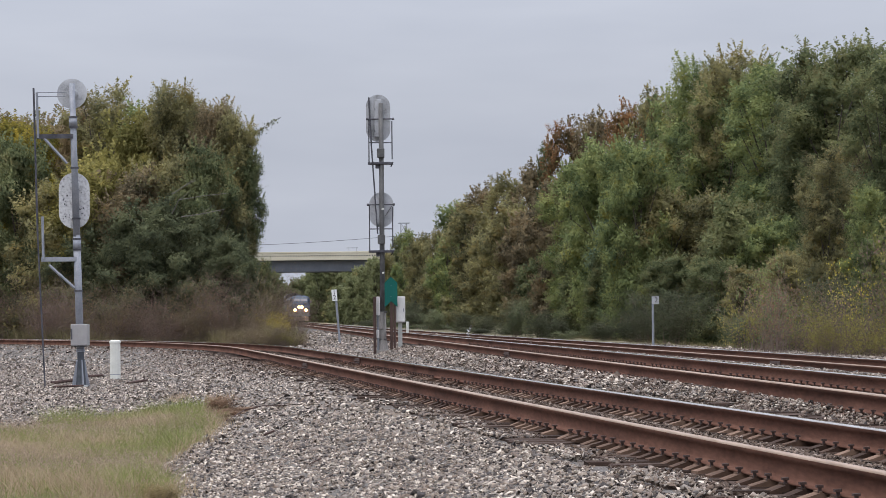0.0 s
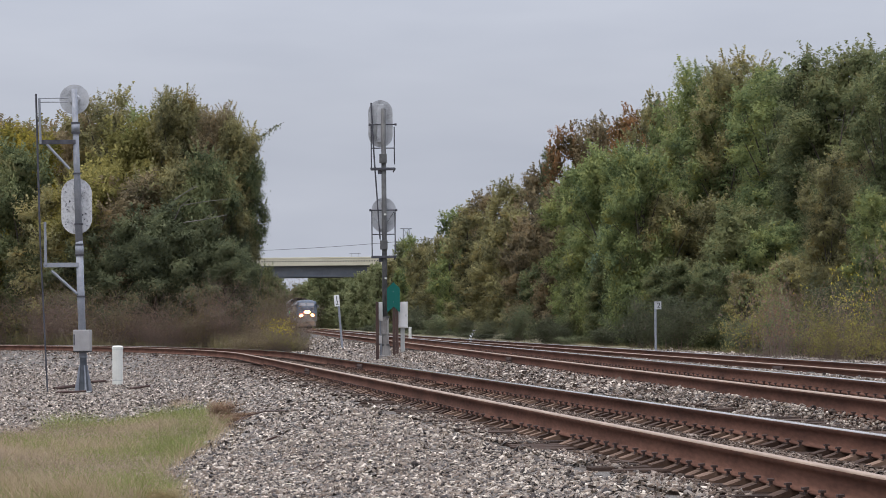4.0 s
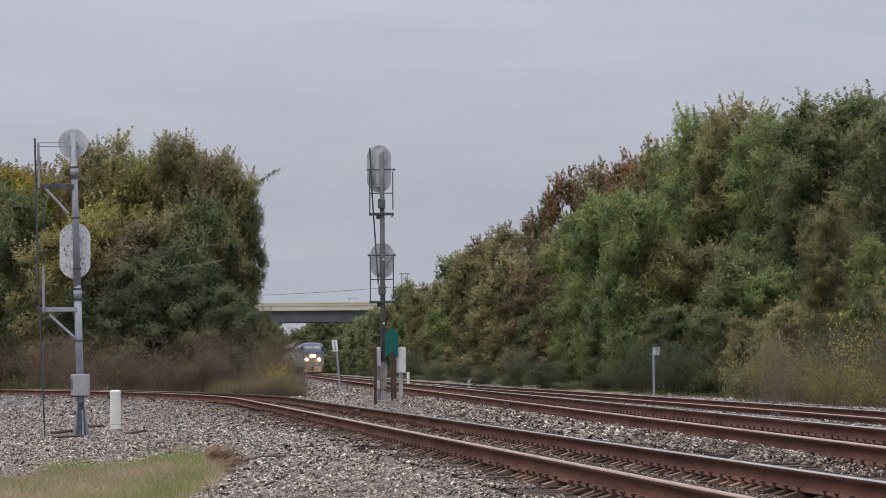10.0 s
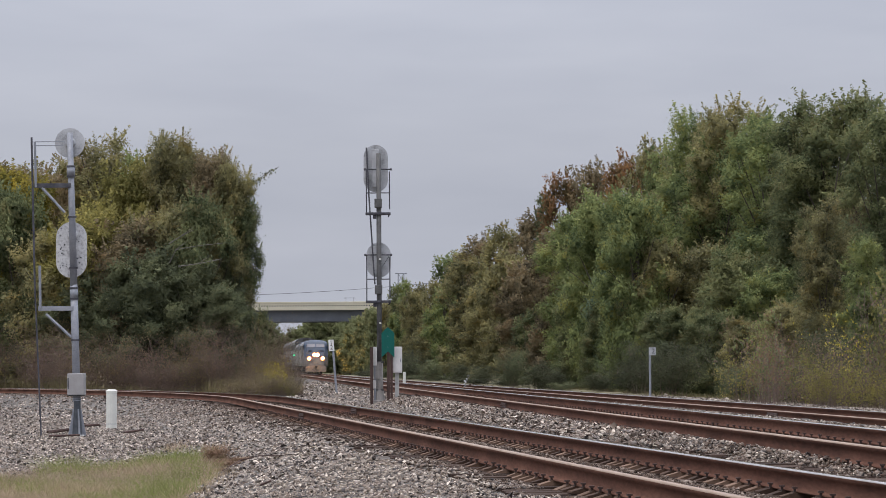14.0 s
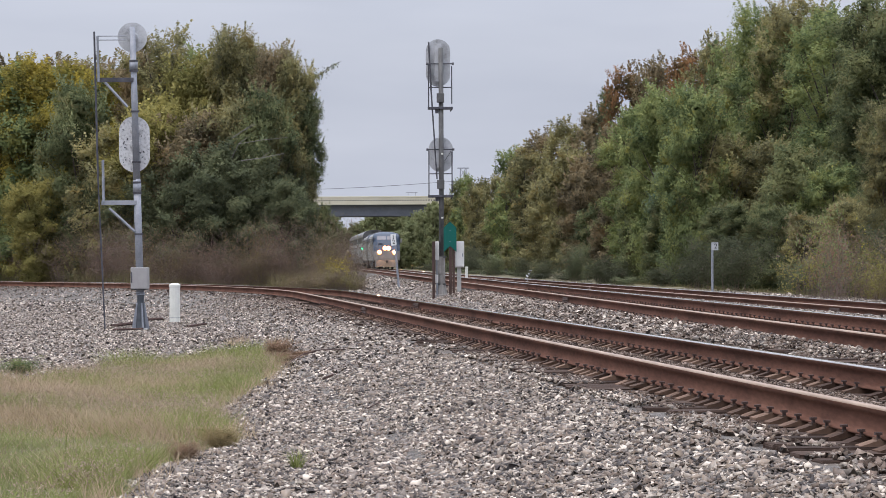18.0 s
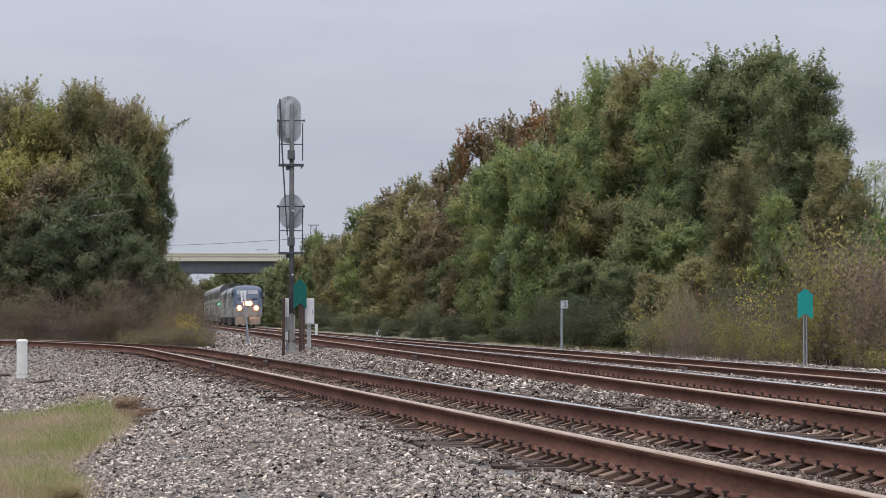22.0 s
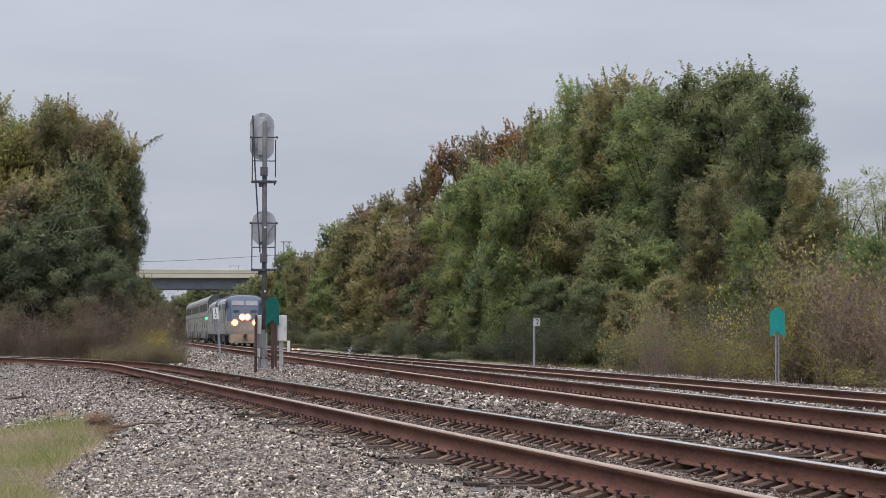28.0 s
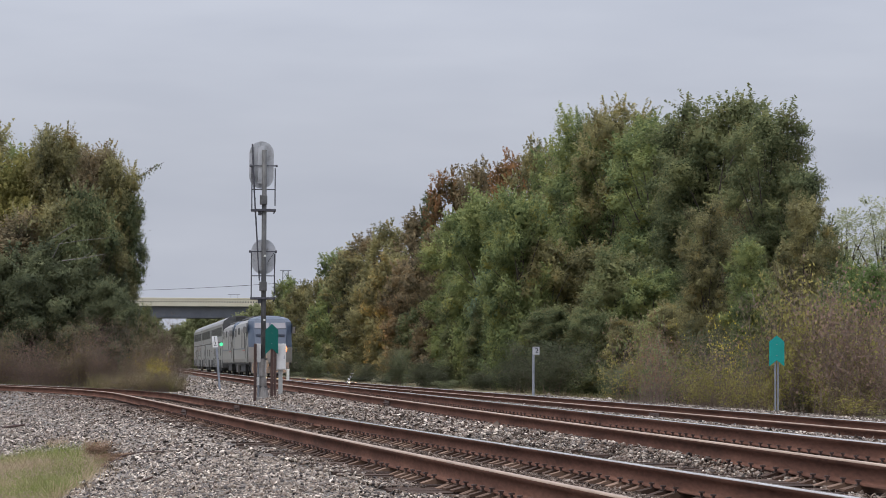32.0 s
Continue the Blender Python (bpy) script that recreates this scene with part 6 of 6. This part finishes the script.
def locomotive(label):
    t = thing("locomotive", pose(0, 0, 0), label, "locomotive", "train")
    L = 21.0
    # nose: flat lower face, sloping hood, raked screen, rounded brow; corners cut back to the full width
    levels = ((0.95, 0.02, 0.95, 1.47), (1.25, 0.0, 0.98, 1.49), (2.05, 0.03, 1.0, 1.49), (2.2, 0.09, 1.02, 1.49), (3.22, 0.62, 1.12, 1.49), (3.28, 0.65, 1.12, 1.49),
              (3.74, 0.98, 1.08, 1.47), (3.80, 1.02, 1.06, 1.48), (4.0, 1.22, 0.95, 1.33), (4.13, 1.5, 0.7, 1.0), (4.2, 1.8, 0.3, 0.45))
    nz = part("nose", loft([[(-w, 2.3, z), (-w, y + 0.55, z), (-f, y, z), (f, y, z), (w, y + 0.55, z), (w, 2.3, z)] for z, y, f, w in levels]), M_SILVER, t)
    nz.data.materials.append(M_BLUE)
    for p in nz.data.polygons:
        p.material_index = 1 if p.center.z > 2.0 and (p.center.y < 1.4 or p.center.z > 3.8) else 0
    part("cab", loft([loco_ring(2.3, 1.53, 0.95, 4.2), loco_ring(3.6, 1.53, 0.98, 4.2)]), M_SILVER, t)
    # slope of the blue cab side down to a point
    part("body", loft([loco_ring(3.6, 1.53, 0.98, 4.17), loco_ring(L, 1.53, 0.98, 4.17)]), M_SILVER, t)
    for s in (-1, 1):
        x0, x1 = sorted((s * 1.532, s * 1.545))
        part("lower_panel", box(B(), x0, x1, 0.95, 3.8, 1.0, 2.1), M_SILVER, t)
        part("wing_stripe", box(B(), x0, x1, 0.95, 2.6, 3.05, 3.7), M_BLUE, t, "blue flash behind the screen")
    part("roof", box(B(), -0.95, 0.95, 3.8, L - 0.3, 4.1, 4.24, 0.04), M_ROOF, t)
    for y in np.arange(5, L - 2, 2.6):
        bm = B()
        tube(bm, (0, y, 4.2), (0, y, 4.29), 0.55, n=16)
        part("roof_fan", bm, M_ROOF, t)
    # windscreen panes on the sloping face
    for s in (-1, 1):
        bm = B()
        v = [(s * 0.07, 0.68, 3.31), (s * 1.08, 0.68, 3.31), (s * 1.05, 0.95, 3.7), (s * 0.07, 0.95, 3.7)]
        vs = [bm.verts.new((x, y - 0.035, z + 0.02)) for x, y, z in v] + [bm.verts.new((x, y + 0.05, z)) for x, y, z in v]
        for q in ((0, 1, 2, 3), (4, 5, 6, 7), (0, 1, 5, 4), (1, 2, 6, 5), (2, 3, 7, 6), (3, 0, 4, 7)):
            bm.faces.new([vs[i] for i in q])
        part("windscreen", bm, M_SCREEN, t, "windscreen pane with a pale sky reflection painted in")
    for s in (-1, 1):
        x0, x1 = sorted((s * 1.535, s * 1.55))
        part("cab_window", box(B(), x0, x1, 1.9, 2.8, 2.75, 3.35, 0.004), M_PANE, t)
        part("cab_door", box(B(), x0, x1, 3.15, 3.75, 1.2, 3.3, 0.004), M_SILVER, t)
        for y0, y1, z0, z1 in ((4.6, 5.3, 1.9, 3.5), (8.4, 9.0, 2.0, 3.4), (12.0, 14.5, 3.0, 3.5), (17.4, 19.0, 2.9, 3.5)):
            g = part("grille", box(B(), x0, x1, y0, y1, z0, z1, 0.004), M_ROOF, t, "dark air grille")
            for zz in np.arange(z0 + 0.1, z1, 0.14):
                a, b = sorted((s * 1.551, s * 1.558))
                part("slat", box(B(), a, b, y0 + 0.05, y1 - 0.05, zz, zz + 0.05), M_UNDER, g)
        part("stripe", box(B(), x0, x1, 3.9, L - 0.2, 1.94, 1.99), M_BLUE, t, "blue side stripe")
        part("stripe", box(B(), x0, x1, 3.9, 7.5, 1.80, 1.86), M_RED, t, "red side stripe")
        bm = B()
        tube(bm, (s * 1.58, 3.1, 1.3), (s * 1.58, 3.1, 2.6), 0.02, n=5)
        part("handrail", bm, M_SILVER, t)
        m = B()
        box(m, *sorted((s * 1.56, s * 1.80)), 1.75, 1.82, 3.0, 3.45, 0.01)
        part("mirror", m, M_SILVER, t)
    hl = part("headlight", box(B(), -0.3, 0.3, 0.02, 0.35, 2.24, 2.52, 0.03), M_BLACK, t)
    # oversized discs behind the bulbs, added to give the glare its width
    for x in (-0.2, 0.2):
        part("reflector", tube(B(), (x, -0.02, 2.37), (x, 0.02, 2.37), 0.29, n=18), M_GLARE, hl, "disc added for the lamp's orange glare")
        part("bulb", tube(B(), (x, -0.035, 2.37), (x, 0.0, 2.37), 0.12, n=14), M_LAMP, hl, "burning headlight")
    for s in (-1, 1):
        dl = part("ditch_light", box(B(), s * 0.84 - 0.14, s * 0.84 + 0.14, -0.08, 0.22, 1.77, 2.05, 0.02), M_BLACK, t)
        part("reflector", tube(B(), (s * 0.84, -0.10, 1.91), (s * 0.84, -0.06, 1.91), 0.29, n=18), M_GLARE, dl, "disc added for the lamp's orange glare")
        part("bulb", tube(B(), (s * 0.84, -0.11, 1.91), (s * 0.84, -0.08, 1.91), 0.11, n=14), M_LAMP, dl, "burning ditch light")
    for s in (-1, 1):
        part("number_board", box(B(), s * 0.72 - 0.25, s * 0.72 + 0.25, 0.34, 0.6, 2.78, 2.95, 0.01), M_BLUE, t)
    bm = loft([[(-1.25, -0.35, 0.25), (1.25, -0.35, 0.25), (1.25, -0.15, 1.0), (-1.25, -0.15, 1.0)], [(-1.3, 0.4, 0.25), (1.3, 0.4, 0.25), (1.3, 0.4, 1.0), (-1.3, 0.4, 1.0)]])
    part("pilot", bm, M_PILOT, t, "grey pilot plate darkened for the shade below the nose")
    bm = B()
    box(bm, -0.14, 0.14, -0.75, -0.2, 0.75, 1.0, 0.03)
    part("coupler", bm, M_UNDER, t)
    part("fuel_tank", box(B(), -1.35, 1.35, 7.2, 13.2, 0.32, 1.05, 0.08), M_UNDER, t)
    bm = B()
    box(bm, -1.45, 1.45, 0.4, L - 0.1, 0.85, 1.0)
    part("underframe", bm, M_UNDER, t)
    bogie(t, 4.0, 2, 2.75)
    bogie(t, 16.6, 2, 2.75)
    return t


def coach(label):
    t = thing("passenger_coach", pose(0, 0, 0), label, "coach", "train")
    L = 25.5

    def ring(y, k=1.0):
        half = [(1.46, 0.55), (1.53, 0.75), (1.53, 4.15), (1.40, 4.5), (1.0, 4.78), (0.35, 4.92)]
        return [(x * k, y, z) for x, z in half] + [(-x * k, y, z) for x, z in reversed(half)]

    bd = part("body", loft([ring(0.0, 0.985), ring(0.06), ring(L - 0.06), ring(L, 0.985)]), M_STAINLESS, t)
    bd.data.materials.append(M_ROOF)
    for p in bd.data.polygons:
        p.material_index = 1 if abs(p.normal.y) > 0.9 else 0
    part("end_door", box(B(), -0.42, 0.42, -0.12, 0.0, 2.95, 4.9 - 0.05, 0.03), M_UNDER, t)
    part("end_door", box(B(), -0.42, 0.42, L, L + 0.12, 2.95, 4.85, 0.03), M_UNDER, t)
    for s in (-1, 1):
        x0, x1 = sorted((s * 1.533, s * 1.547))
        for i in range(10):
            y = 1.6 + i * 2.3
            part("window", box(B(), x0, x1, y, y + 2.0, 3.22, 3.98, 0.004), M_PANE, t, "dark upper window")
        for i in range(8):
            y = 3.1 + i * 2.5
            if i in (0, 2, 5):
                part("window", box(B(), x0, x1, y, y + 1.2, 1.55, 2.2, 0.004), M_PANE, t, "dark lower window")
        part("side_door", box(B(), x0, x1, 13.2, 14.2, 0.85, 2.75, 0.004), M_ROOF, t)
        part("belt_rail", box(B(), x0, x1, 0.1, L - 0.1, 2.66, 2.74), M_ROOF, t)
        for i in range(7):
            bm = B()
            z = 0.85 + i * 0.09
            box(bm, x0, x1, 0.1, L - 0.1, z, z + 0.035)
            part("flute", bm, M_STAINLESS, t)
    for s in (-1, 1):
        x0, x1 = sorted((s * 1.534, s * 1.552))
        for y0 in (1.5, L - 5.1):
            # dark panel laid on the side for the shade inside the bay
            part("bogie_bay", box(B(), x0, x1, y0, y0 + 3.6, 0.55, 1.22, 0.004), M_UNDER, t, "dark panel standing for the shade in the bogie bay")
        for y0 in (6.4, 9.9, 15.6, 18.4):
            part("vent", box(B(), x0, x1, y0, y0 + 0.8, 0.7, 1.35, 0.004), M_UNDER, t, "dark vent panel")
        part("roof_edge", box(B(), *sorted((s * 1.40, s * 1.56)), 0.1, L - 0.1, 4.14, 4.24, 0.01), M_STAINLESS, t)
    for y0, y1 in ((5.5, 9.2), (10.5, 13.0), (15.0, 20.0)):
        part("underfloor_box", box(B(), -1.3, 1.3, y0, y1, 0.28, 0.6, 0.03), M_UNDER, t)
    bogie(t, 3.3, 2, 2.6)
    bogie(t, L - 3.3, 2, 2.6)
    return t


TRAIN = [locomotive("silver and slate-blue diesel passenger locomotive with burning headlights")]
TRAIN_AT = [0.0]
second = copy_thing(TRAIN[0], pose(0, 0, 0))
tagged(second, "silver and slate-blue trailing diesel passenger locomotive")
for ob in second.children_recursive:
    if ob.data and ob.data.materials and ob.data.materials[0] in (M_LAMP, M_GLARE):
        ob.material_slots[0].link = "OBJECT"
        ob.material_slots[0].material = M_SCREEN
TRAIN.append(second)
TRAIN_AT.append(21.6)
marker = part("marker_lamp", tube(B(), (-1.68, 20.1, 2.5), (-1.68, 20.35, 2.5), 0.15, n=14), M_GREENLAMP, second, "glowing green marker lamp")
TRAIN.append(coach("fluted stainless double-deck passenger coach"))
TRAIN_AT.append(43.3)
for i in range(2):
    TRAIN.append(copy_thing(TRAIN[2], pose(0, 0, 0)))
    TRAIN_AT.append(43.3 + 26.1 * (i + 1))


def train_front(t):
    """How far up the track the train's nose is, t seconds after the start."""
    return 425.0 - 5.6 * t - 0.0585 * t * t


def on_track(y):
    """Pose of a vehicle whose front is at y on the far track."""
    return pose(LINE_3[0] + LINE_3[1] * y, y, rail_z(3, y), 0, 0, HEADING)


def motions():
    for ob, back in zip(TRAIN, TRAIN_AT):
        walk(ob, [(t, on_track(train_front(t) + back * math.cos(radians(HEADING)))) for t in [i * 2.0 for i in range(17)]])


motions()
